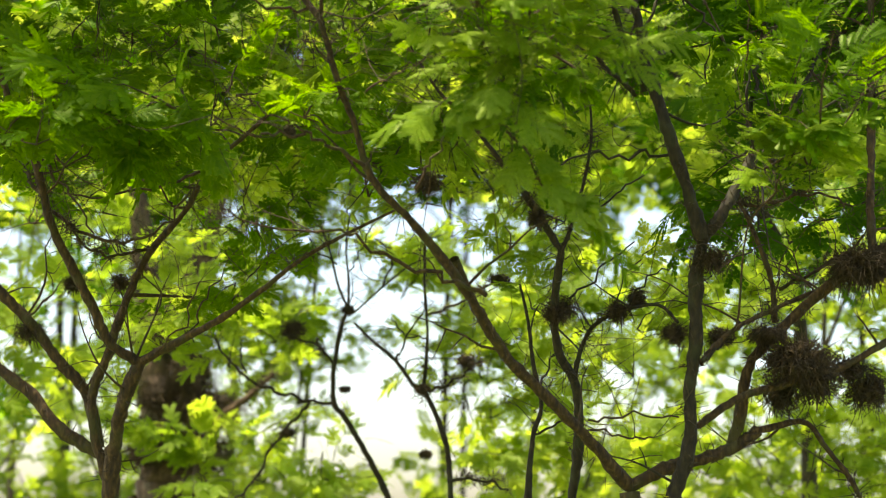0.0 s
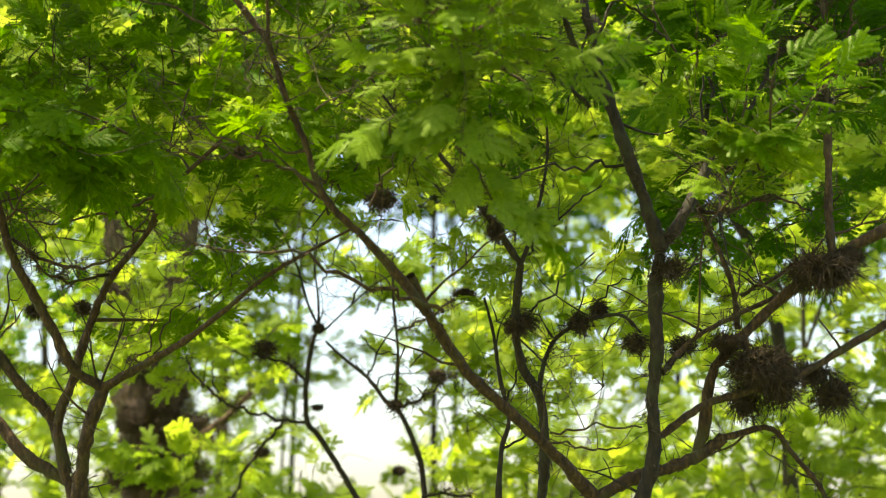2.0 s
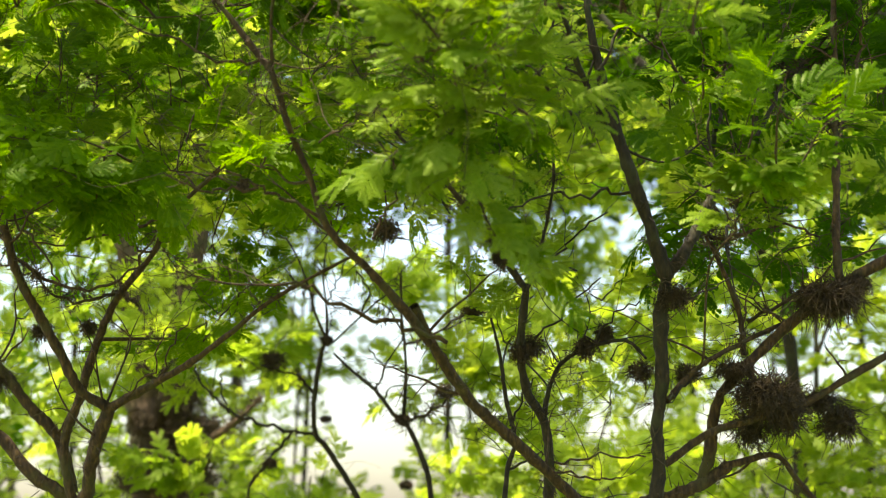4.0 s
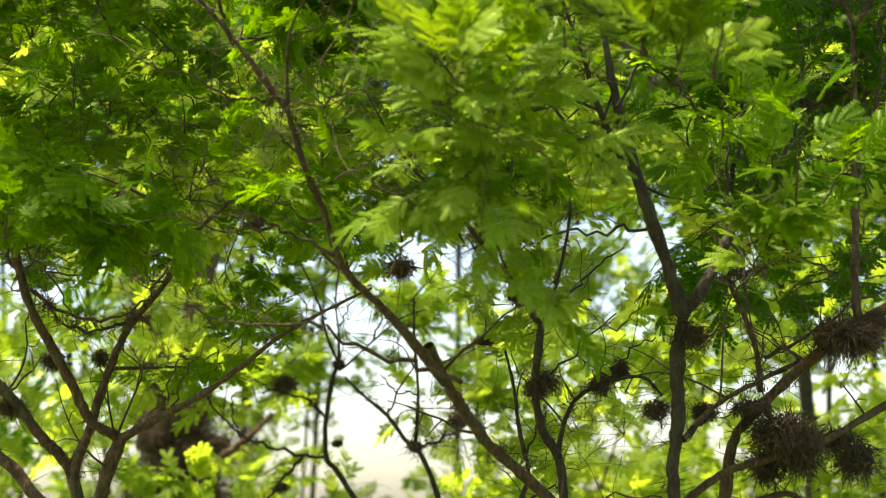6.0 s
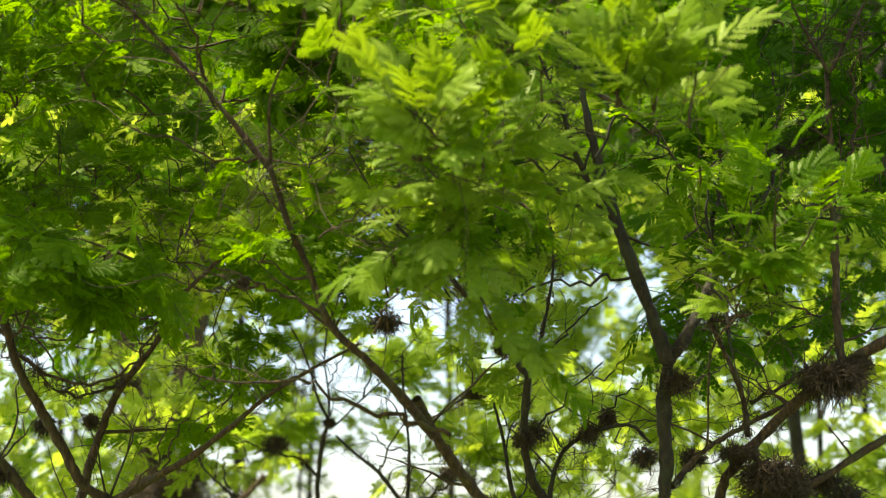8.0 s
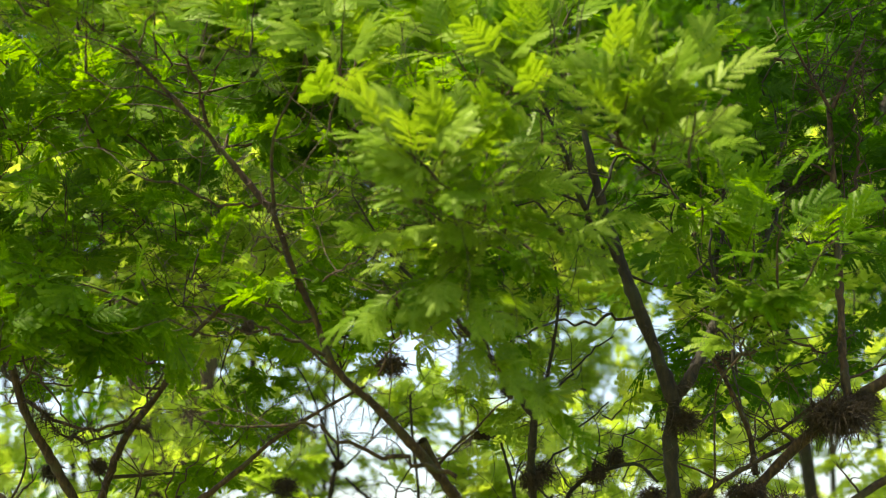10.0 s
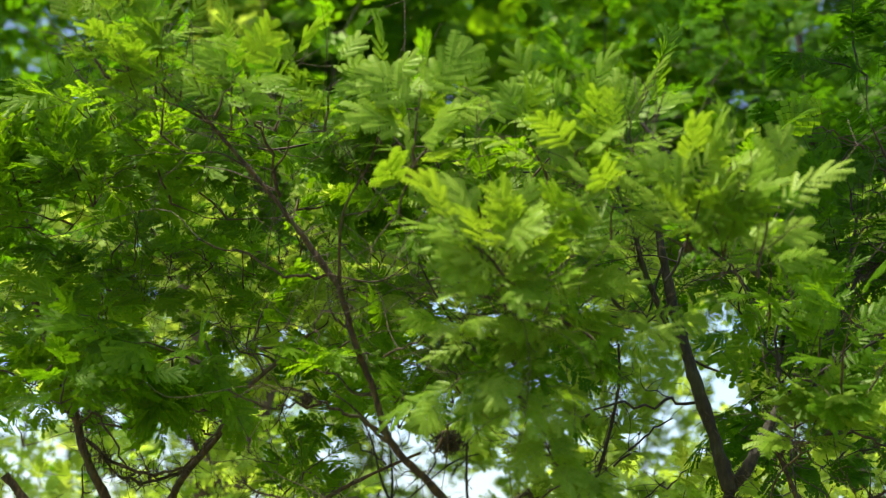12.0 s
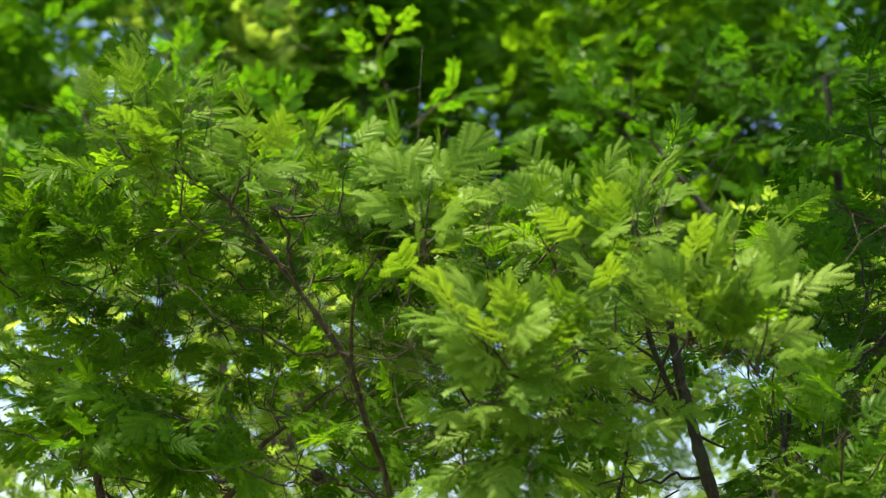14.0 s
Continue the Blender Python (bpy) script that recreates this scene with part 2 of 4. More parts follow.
def spray(rng, at, way, size=1.0, count=7):
    """A twig's end: leaf matrices set alternately along it, and the twig's line."""
    way = np.array(way, float)
    way /= np.linalg.norm(way)
    side = np.cross(way, (0, 0, 1))
    side /= np.linalg.norm(side) + 1e-6
    up = np.cross(side, way)
    out, line = [], []
    reach = 0.022 * count * size
    for i in range(count + 1):
        s = i / count
        line.append((*(at + way * reach * (s - 0.5) + up * reach * 0.10 * math.sin(2.5 * s) + rng.normal(0, 0.002, 3)), 0.0022 * (1.25 - s) * size))
    for i in range(count):
        s = (i + 0.7) / count
        p = at + way * reach * (s - 0.5) + up * reach * 0.10 * math.sin(2.5 * s)
        turn = (1 if i % 2 else -1) * radians(62 - 30 * s + rng.normal(0, 14)) if i < count - 1 else rng.normal(0, 0.2)
        x = way * math.cos(turn) + side * math.sin(turn) + up * rng.normal(0.12, 0.22)
        x /= np.linalg.norm(x)
        normal = np.array([0, -0.55, 0.72]) + rng.normal(0, 0.42, 3)
        y = np.cross(normal, x)
        y /= np.linalg.norm(y)
        z = np.cross(x, y)
        k = size * rng.uniform(0.75, 1.2)
        m = np.eye(4)
        m[:3, 0], m[:3, 1], m[:3, 2], m[:3, 3] = x * k, y * k, z * k, p
        out.append(m)
    return out, line


OPEN = []  # limbs that stand free of leaves on the side of the path


def crosses(leaf, lines):
    """Whether a leaf stands close before one of the free limbs."""
    c = leaf[:3, 3] + leaf[:3, 0] * 0.045
    return any(((line[:, 1] > c[1]) & (np.hypot(line[:, 0] - c[0], line[:, 2] - c[2] - 0.04) < 0.05)).any() for line in lines)


class Tree:
    """A tree: trunk, limbs, twigs and leaves. It keeps its skeleton, on which twigs are grown towards each spray of leaves."""

    def __init__(self, at, label, seed, bark=None, group="", girth=1.0):
        self.ob = thing("tree", at, label, "tree", group)
        self.base = np.array(at, float)
        self.rng = np.random.default_rng(seed)
        self.girth = girth
        self.bark, self.bones, self.leaves, self.front, self.twigs = bark or BARK, [], [], [], []

    def local(self, pts):
        p = np.array(pts, float)
        p[..., :3] -= self.base
        return p

    def limb(self, points, name="limb", sides=11, steps=8, rough=0.075, label=""):
        line = smooth_line(points, steps)
        line[:, 3] *= self.girth
        self.bones.append(line)
        wob = line.copy()
        wob[1:-1, :3] += self.rng.normal(0, 0.07, (len(line) - 2, 3)) * line[1:-1, 3:4]
        swell = np.convolve(self.rng.normal(0, 0.16, len(line) + 4), (0.15, 0.25, 0.3, 0.2, 0.1), "valid")
        wob[:, 3] *= 1 + swell
        v, q = tube(self.local(wob), sides, self.rng, rough)
        return part(name, mesh_from(name, v, q, mats=(self.bark,), smooth=True), self.ob, label)

    def grow(self, at, way, size=1.0, count=7, twig=True, lit_tone=False):
        """One spray of leaves, with a twig that leads to it from the nearest limb below."""
        leaves, line = spray(self.rng, np.array(at, float), way, size, count)
        lines = OPEN[:4] if lit_tone else OPEN
        (self.front if lit_tone else self.leaves).extend(m for m in leaves if not crosses(m, lines))
        if not twig:
            return
        self.twigs.append(np.array(line))
        if self.bones:
            start, best = np.array(line[0][:3]), None
            bones = np.concatenate(self.bones)
            gap = np.linalg.norm(bones[:, :3] - start, axis=1) + 1.2 * np.maximum(bones[:, 2] - start[2] + 0.05, 0)
            best = bones[np.argmin(gap)]
            span = np.linalg.norm(best[:3] - start)
            if span < 1.1:
                r0 = min(best[3] * 0.6, 0.0025 + 0.006 * span)
                bend = self.rng.normal(0, 0.06, (2, 3)) * span
                mid1 = best[:3] * 0.67 + start * 0.33 + bend[0] - np.array([0, 0, 0.03]) * span
                mid2 = best[:3] * 0.33 + start * 0.67 + bend[1]
                pts = [(*best[:3], r0), (*mid1, r0 * 0.75), (*mid2, r0 * 0.55), (*start, 0.0022)]
                stem = smooth_line(pts, 4)
                self.twigs.append(stem)
                self.bones.append(stem[4:])

    def clump(self, centre, radii, count, size=1.0, leaves=7, lean=(0, -0.2, 0.15), shell=0.0, twig=True):
        c, r = np.array(centre, float), np.array(radii, float)
        for _ in range(round(count * 0.84)):
            d = self.rng.normal(0, 1, 3)
            d /= np.linalg.norm(d)
            d *= max(shell, self.rng.uniform(0, 1) ** 0.45)
            at = c + d * r
            if any(((line[:, 1] > at[1]) & (np.hypot(line[:, 0] - at[0], line[:, 2] - at[2] - 0.03) < 0.115)).any() for line in OPEN):
                continue
            way = np.array([d[0] * 0.9, d[1] * 0.7, d[2] * 0.35]) + np.array(lean) + self.rng.normal(0, 0.3, 3)
            self.grow(at, way, size * self.rng.uniform(0.8, 1.2), leaves, twig)

    def twig(self, points):
        line = smooth_line(points, 5)
        line[1:-1, :3] += self.rng.normal(0, 0.004, (len(line) - 2, 3))
        self.bones.append(line)
        v, q = tube(self.local(line), 6, self.rng, 0.08)
        part("twig", mesh_from("twig", v, q, mats=(self.bark,), smooth=True), self.ob)

    def fuzz(self, count, length=0.02):
        """Short dry tufts of lichen and air plant on the bark."""
        solid = [b for b in self.bones if b[:, 3].max() > 0.004]
        V, Q, n = [], [], 0
        for _ in range(count):
            bone = solid[self.rng.integers(len(solid))]
            b = bone[self.rng.integers(len(bone))]
            for _ in range(self.rng.integers(5, 12)):
                d = self.rng.normal(0, 1, 3)
                d /= np.linalg.norm(d)
                root = b[:3] + d * b[3] * 0.8 + self.rng.normal(0, 0.006, 3)
                tip = root + (d + self.rng.normal(0, 0.5, 3)) * length * self.rng.uniform(0.4, 1.5)
                v, q = tube(self.local(np.array([(*root, 0.0012), (*((root + tip) / 2), 0.0009), (*tip, 0.0003)])), 3, self.rng, 0, n)
                V.append(v)
                Q.append(q)
                n += len(v)
        part("lichen_fringe", mesh_from("lichen_fringe", np.concatenate(V), np.concatenate(Q), mats=(FIBRE,)), self.ob, "", "stuff")

    def bare(self, count, length=0.2, lift=0.5):
        """Leafless twiglets that fork off the limbs."""
        solid = list(self.bones)
        for _ in range(count):
            bone = solid[self.rng.integers(len(solid))]
            b = bone[self.rng.integers(1, len(bone))]
            way = self.rng.normal(0, 1, 3) * (1, 0.7, 0.8) + (0, 0, lift)
            way /= np.linalg.norm(way)
            n, p, pts = 5, b[:3].copy(), []
            span, r0 = length * self.rng.uniform(0.4, 1.3), min(b[3] * 0.5, 0.0032)
            for i in range(n + 1):
                pts.append((*p, r0 * (1 - 0.75 * i / n)))
                way = way + self.rng.normal(0, 0.28, 3) + (0, 0, 0.06)
                way /= np.linalg.norm(way)
                p = p + way * span / n
            self.twigs.append(smooth_line(pts, 2))
            for i in (2, 3, 4):
                if self.rng.random() < 0.75:
                    fork = way * 0.5 + self.rng.normal(0, 0.8, 3)
                    fork /= np.linalg.norm(fork)
                    a = np.array(pts[i][:3])
                    tip = span * self.rng.uniform(0.15, 0.45)
                    self.twigs.append(smooth_line([(*a, pts[i][3] * 0.8), (*(a + fork * tip * 0.5 + self.rng.normal(0, 0.006, 3)), pts[i][3] * 0.6), (*(a + fork * tip), 0.0007)], 2))

    def finish(self, detail=1, mat=None, singles=0, near=None, label="", sides=4, fine=0.0, coarse=99.0):
        """Lays down twigs and leaves. singles: how many leaves, nearest to the point near, become parts of their own."""
        if self.twigs:
            V, Q, n = [], [], 0
            for line in self.twigs:
                v, q = tube(self.local(line), sides, self.rng, 0.06, n)
                V.append(v)
                Q.append(q)
                n += len(v)
            part("twig_mass", mesh_from("twig_mass", np.concatenate(V), np.concatenate(Q), mats=(self.bark,), smooth=True), self.ob, "", "stuff")
        def single(sort, level, skin):
            order = np.argsort(np.linalg.norm(sort[:, :3, 3] - np.array(near), axis=1))
            for i, m in enumerate(sort[order[:singles]]):
                ob = part("leaf", leaf_mesh(level, skin, i % 6), self.ob)
                ob.matrix_basis = Matrix.Translation(-Vector(self.base)) @ Matrix(m.tolist())
            return sort[order[singles:]]

        placed = np.array(self.leaves)
        if self.front:
            rest = single(np.array(self.front), 0, LEAF_LIT_TONE)
            rest[:, :3, 3] -= self.base
            if len(rest):
                leaf_sheet("crown", rest, 0, LEAF_LIT_TONE, self.ob)
        elif singles and len(placed):
            placed = single(placed, detail, mat or LEAF)
        if not len(placed):
            return
        close, high = placed[:, 1, 3] < fine, placed[:, 2, 3] > coarse
        placed[:, :3, 3] -= self.base
        for sort, level in ((placed[close], 0), (placed[~close & ~high], detail), (placed[~close & high], 2)):
            for i in range(0, len(sort), 2500):
                leaf_sheet("crown", sort[i:i + 2500], level, mat or LEAF, self.ob, label)


def epiphyte(at, size, seed, blades=320, squash=1.0, label="dark bristly air plant tuft clinging to a branch"):
    """A tuft of thin stiff blades round a ragged core."""
    rng = np.random.default_rng(seed)
    ob = thing("air_plant", at, label, "air plant", "air plants on the branches")
    uneven = rng.uniform(0.6, 1.35, 3)
    V, Q, n = [], [], 0
    for _ in range(blades):
        d = rng.normal(0, 1, 3)
        d /= np.linalg.norm(d)
        d *= uneven * (1.1, 1.0, 0.85 * squash)
        start = d * size * rng.uniform(0.25, 0.72)
        far = start + (d * 0.22 + rng.normal(0, 0.72, 3) - (0, 0, 0.15)) * size * (rng.uniform(0.10, 0.28) if rng.random() < 0.95 else rng.uniform(0.3, 0.5))
        sag = rng.normal(0, 0.10, 3) * size - np.array((0, 0, 0.05)) * size
        line = smooth_line([(*start, 0.0007 + size * 0.006), (*((start + far) / 2 + sag), 0.0005 + size * 0.004), (*(far + sag * 1.6), 0.0004)], 1)
        v, q = tube(line, 3, rng, 0, n)
        V.append(v)
        Q.append(q)
        n += len(v)
    part("blade_tangle", mesh_from("blade_tangle", np.concatenate(V), np.concatenate(Q), mats=(FIBRE,)), ob, "", "stuff")
    bm = bmesh.new()
    bmesh.ops.create_icosphere(bm, subdivisions=4, radius=size * (0.44 if size > 0.05 else 0.26))
    for v in bm.verts:
        v.co *= 0.8 + 0.7 * noise.noise(v.co * 2.6 / size + Vector((seed, 0, 0))) + 0.5 * noise.noise(v.co * 9.0 / size + Vector((seed, 0, 3)))
        v.co = Vector([p * q for p, q in zip(v.co, uneven)])
    core = bpy.data.meshes.new("core")
    bm.to_mesh(core)
    bm.free()
    core.materials.append(FIBRE)
    part("core", core, ob)
    return ob


# ---- ground ----
bm = bmesh.new()
bmesh.ops.create_grid(bm, x_segments=60, y_segments=60, size=400)
for v in bm.verts:
    v.co.z = 0.25 * noise.noise(v.co * 0.03) - 0.1
me = bpy.data.meshes.new("ground")
bm.to_mesh(me)
bm.free()
me.materials.append(GROUND)
tagged(new("ground", me), "grassy sunlit ground under the trees", "ground", kind="structure")

# ---- the near tree: a forked trunk whose long limb crosses the view ----
near = Tree((0.48, 3.35, 0.0), "brown-barked feathery-leaved tree with a long leaning limb", 11, girth=0.8)
near.limb([(0.48, 3.35, -0.15, 0.050), (0.48, 3.35, 0.10, 0.040), (0.49, 3.35, 0.60, 0.033), (0.41, 3.35, 1.25, 0.028), (0.38, 3.35, 1.70, 0.025)], "trunk")
near.limb([(0.38, 3.35, 1.71, 0.0165), (0.29, 3.27, 1.80, 0.0153), (0.20, 3.20, 1.88, 0.0142), (0.13, 3.14, 1.94, 0.0134), (0.07, 3.07, 2.02, 0.0124), (0.02, 3.00, 2.11, 0.0115)], "limb")
near.limb([(0.05, 3.00, 2.04, 0.0111), (0.02, 2.98, 2.08, 0.0106), (-0.05, 2.94, 2.16, 0.0098), (-0.13, 2.90, 2.24, 0.0088), (-0.16, 2.87, 2.33, 0.0078), (-0.19, 2.84, 2.40, 0.0072), (-0.22, 2.80, 2.50, 0.0066)], "limb")
near.limb([(-0.22, 2.80, 2.50, 0.0068), (-0.32, 2.78, 2.63, 0.0058), (-0.39, 2.77, 2.71, 0.0050), (-0.48, 2.75, 2.81, 0.0034)], "limb")
near.limb([(-0.22, 2.80, 2.50, 0.0046), (-0.21, 2.72, 2.61, 0.0035), (-0.16, 2.66, 2.69, 0.0025), (-0.13, 2.60, 2.76, 0.0018)], "limb")
near.twig([(-0.33, 2.78, 2.66, 0.0034), (-0.34, 2.73, 2.71, 0.0028), (-0.36, 2.67, 2.76, 0.0021), (-0.38, 2.60, 2.81, 0.0014)])
near.twig([(-0.34, 2.76, 2.70, 0.0023), (-0.29, 2.67, 2.74, 0.0016), (-0.25, 2.60, 2.76, 0.0011)])
near.limb([(0.38, 3.35, 1.71, 0.0165), (0.46, 3.36, 1.75, 0.0163), (0.53, 3.38, 1.77, 0.0161), (0.59, 3.39, 1.79, 0.0160), (0.65, 3.40, 1.83, 0.0158)], "limb")
near.limb([(0.59, 3.40, 1.79, 0.0139), (0.61, 3.39, 1.85, 0.0141), (0.63, 3.37, 1.96, 0.0143), (0.71, 3.36, 2.05, 0.0146), (0.80, 3.34, 2.13, 0.0148), (0.90, 3.32, 2.20, 0.0151), (1.01, 3.30, 2.25, 0.0153)], "limb")
near.limb([(0.65, 3.40, 1.83, 0.0084), (0.75, 3.43, 1.85, 0.0076), (0.80, 3.45, 1.80, 0.0070), (0.86, 3.48, 1.73, 0.0064), (0.89, 3.50, 1.67, 0.0057)], "limb")
near.limb([(0.51, 3.30, 1.83, 0.0090), (0.60, 3.32, 1.89, 0.0093), (0.70, 3.34, 1.92, 0.0095), (0.80, 3.36, 1.95, 0.0097), (0.91, 3.38, 2.01, 0.0100), (1.02, 3.40, 2.07, 0.0102)], "limb")
near.limb([(0.51, 3.25, 1.95, 0.0071), (0.58, 3.29, 2.02, 0.0067), (0.69, 3.35, 2.08, 0.0061), (0.80, 3.40, 2.13, 0.0056)], "limb")
near.limb([(0.88, 3.33, 2.17, 0.0109), (0.88, 3.34, 2.28, 0.0103), (0.89, 3.36, 2.40, 0.0096), (0.90, 3.38, 2.53, 0.0088), (0.91, 3.40, 2.70, 0.0078), (0.92, 3.42, 2.84, 0.0070)], "limb")
near.limb([(0.92, 3.40, 2.83, 0.0056), (0.88, 3.38, 2.90, 0.0042), (0.84, 3.35, 2.97, 0.0027)], "limb")
near.limb([(0.92, 3.40, 2.83, 0.0056), (0.96, 3.40, 2.90, 0.0043), (1.01, 3.40, 2.99, 0.0028)], "limb")
near.limb([(0.70, 3.45, 2.06, 0.0085), (0.69, 3.43, 2.15, 0.0071), (0.65, 3.41, 2.25, 0.0057), (0.62, 3.40, 2.31, 0.0046)], "limb")
near.twig([(0.62, 3.40, 2.31, 0.0042), (0.66, 3.40, 2.30, 0.0039), (0.77, 3.40, 2.33, 0.0031), (0.86, 3.40, 2.30, 0.0023)])
near.twig([(0.71, 3.45, 2.13, 0.0042), (0.79, 3.43, 2.17, 0.0034), (0.88, 3.40, 2.24, 0.0023)])
near.twig([(0.90, 3.40, 2.54, 0.0042), (0.82, 3.35, 2.53, 0.0030), (0.75, 3.30, 2.57, 0.0018)])
near.twig([(0.08, 2.98, 2.04, 0.0045), (-0.01, 2.94, 2.07, 0.0039), (-0.11, 2.89, 2.10, 0.0032), (-0.18, 2.85, 2.13, 0.0027), (-0.30, 2.79, 2.13, 0.0020), (-0.38, 2.75, 2.15, 0.0015)])
near.twig([(-0.14, 2.85, 2.25, 0.0039), (-0.20, 2.81, 2.28, 0.0031), (-0.24, 2.77, 2.29, 0.0026), (-0.30, 2.73, 2.31, 0.0019), (-0.33, 2.70, 2.33, 0.0015)])
near.twig([(-0.24, 2.78, 2.29, 0.0030), (-0.30, 2.75, 2.28, 0.0025), (-0.34, 2.73, 2.28, 0.0020), (-0.39, 2.70, 2.30, 0.0015)])
near.twig([(-0.21, 2.80, 2.43, 0.0023), (-0.24, 2.76, 2.45, 0.0018), (-0.25, 2.73, 2.41, 0.0014), (-0.24, 2.70, 2.38, 0.0011)])
near.twig([(-0.14, 2.83, 2.38, 0.0023), (-0.08, 2.76, 2.40, 0.0016), (-0.03, 2.70, 2.41, 0.0011)])
near.twig([(-0.05, 2.90, 2.22, 0.0028), (-0.02, 2.85, 2.26, 0.0023), (-0.00, 2.80, 2.31, 0.0017), (-0.03, 2.75, 2.36, 0.0011)])
near.twig([(-0.23, 2.80, 2.52, 0.0031), (-0.30, 2.77, 2.51, 0.0026), (-0.38, 2.74, 2.54, 0.0020), (-0.46, 2.70, 2.56, 0.0015)])
near.twig([(0.28, 3.15, 1.83, 0.0026), (0.37, 3.18, 1.84, 0.0022), (0.46, 3.20, 1.84, 0.0017)])
near.twig([(0.28, 3.15, 1.81, 0.0026), (0.36, 3.18, 1.80, 0.0021), (0.41, 3.20, 1.80, 0.0017)])

# ---- the dark forked stem beside it ----
forked = Tree((0.46, 3.30, 0.0), "dark upright stem forking high under feathery leaves", 12, BARK_DARK, girth=0.74)
forked.limb([(0.46, 3.35, -0.15, 0.052), (0.46, 3.35, 0.10, 0.042), (0.49, 3.35, 0.60, 0.034), (0.46, 3.31, 1.24, 0.029), (0.46, 3.30, 1.69, 0.026)], "trunk")
forked.limb([(0.46, 3.30, 1.69, 0.0199), (0.49, 3.28, 1.79, 0.0192), (0.49, 3.26, 1.90, 0.0185), (0.50, 3.24, 2.00, 0.0178), (0.50, 3.22, 2.11, 0.0171), (0.51, 3.20, 2.19, 0.0166)], "limb")
forked.limb([(0.51, 3.20, 2.19, 0.0185), (0.48, 3.19, 2.29, 0.0176), (0.44, 3.18, 2.41, 0.0165), (0.41, 3.18, 2.51, 0.0150), (0.38, 3.17, 2.65, 0.0110), (0.36, 3.16, 2.77, 0.0070), (0.34, 3.15, 2.88, 0.0030)], "limb")
forked.limb([(0.40, 3.20, 2.49, 0.0096), (0.34, 3.13, 2.61, 0.0068), (0.32, 3.09, 2.67, 0.0053), (0.28, 3.04, 2.76, 0.0033), (0.26, 3.00, 2.84, 0.0016)], "limb")
forked.limb([(0.51, 3.20, 2.19, 0.0172), (0.55, 3.21, 2.24, 0.0160), (0.60, 3.24, 2.33, 0.0140), (0.63, 3.25, 2.39, 0.0125)], "limb")
forked.limb([(0.63, 3.25, 2.39, 0.0071), (0.70, 3.23, 2.43, 0.0059), (0.77, 3.22, 2.47, 0.0046), (0.84, 3.20, 2.51, 0.0035)], "limb")
forked.twig([(0.63, 3.25, 2.38, 0.0040), (0.61, 3.23, 2.45, 0.0032), (0.61, 3.20, 2.54, 0.0022)])
forked.twig([(0.38, 3.20, 2.48, 0.0048), (0.31, 3.10, 2.51, 0.0040), (0.25, 2.99, 2.55, 0.0032), (0.16, 2.86, 2.55, 0.0023), (0.09, 2.75, 2.55, 0.0015)])
forked.twig([(0.38, 3.10, 2.58, 0.0034), (0.42, 3.10, 2.66, 0.0030), (0.48, 3.10, 2.64, 0.0027), (0.53, 3.10, 2.58, 0.0024), (0.56, 3.10, 2.53, 0.0021)])
forked.twig([(0.45, 3.20, 2.36, 0.0035), (0.36, 3.17, 2.35, 0.0029), (0.27, 3.13, 2.34, 0.0023), (0.19, 3.10, 2.30, 0.0017)])
forked.twig([(0.49, 3.20, 2.14, 0.0026), (0.57, 3.25, 2.16, 0.0020), (0.65, 3.30, 2.20, 0.0014)])
forked.twig([(0.51, 3.22, 1.95, 0.0031), (0.55, 3.27, 1.99, 0.0024), (0.59, 3.30, 2.01, 0.0018)])
forked.twig([(0.67, 3.30, 2.37, 0.0059), (0.73, 3.37, 2.50, 0.0049), (0.81, 3.45, 2.65, 0.0039), (0.82, 3.49, 2.74, 0.0033), (0.83, 3.55, 2.88, 0.0024)])
forked.twig([(0.81, 3.45, 2.65, 0.0042), (0.85, 3.46, 2.69, 0.0036), (0.89, 3.48, 2.71, 0.0030), (0.95, 3.50, 2.76, 0.0019)])
forked.twig([(0.80, 3.45, 2.65, 0.0033), (0.78, 3.48, 2.70, 0.0027), (0.74, 3.52, 2.77, 0.0020), (0.72, 3.55, 2.83, 0.0015)])
forked.twig([(0.62, 3.30, 2.42, 0.0054), (0.65, 3.37, 2.54, 0.0044), (0.68, 3.44, 2.66, 0.0034), (0.69, 3.50, 2.78, 0.0024)])
near.twig([(0.88, 3.40, 2.55, 0.0051), (0.92, 3.40, 2.59, 0.0047), (0.96, 3.40, 2.61, 0.0043), (1.03, 3.40, 2.63, 0.0037)])
near.twig([(0.91, 3.40, 2.58, 0.0046), (0.95, 3.40, 2.66, 0.0040), (0.97, 3.40, 2.71, 0.0035), (0.97, 3.40, 2.81, 0.0027), (1.00, 3.40, 2.92, 0.0019)])
near.twig([(0.83, 3.40, 2.94, 0.0033), (0.78, 3.38, 2.96, 0.0023), (0.72, 3.35, 2.97, 0.0014)])

# ---- slender stems behind the long limb ----
slender = Tree((0.28, 3.55, 0.0), "slender dark stem splitting into two upright arms", 13, BARK_DARK, girth=0.85)
slender.limb([(0.28, 3.55, -0.15, 0.034), (0.28, 3.55, 0.10, 0.027), (0.31, 3.55, 0.60, 0.022), (0.28, 3.55, 1.24, 0.019), (0.28, 3.55, 1.69, 0.017)], "trunk")
slender.limb([(0.28, 3.55, 1.69, 0.0126), (0.29, 3.49, 1.81, 0.0117), (0.28, 3.44, 1.92, 0.0110), (0.24, 3.40, 1.99, 0.0104), (0.23, 3.35, 2.08, 0.0098), (0.24, 3.30, 2.18, 0.0090)], "limb")
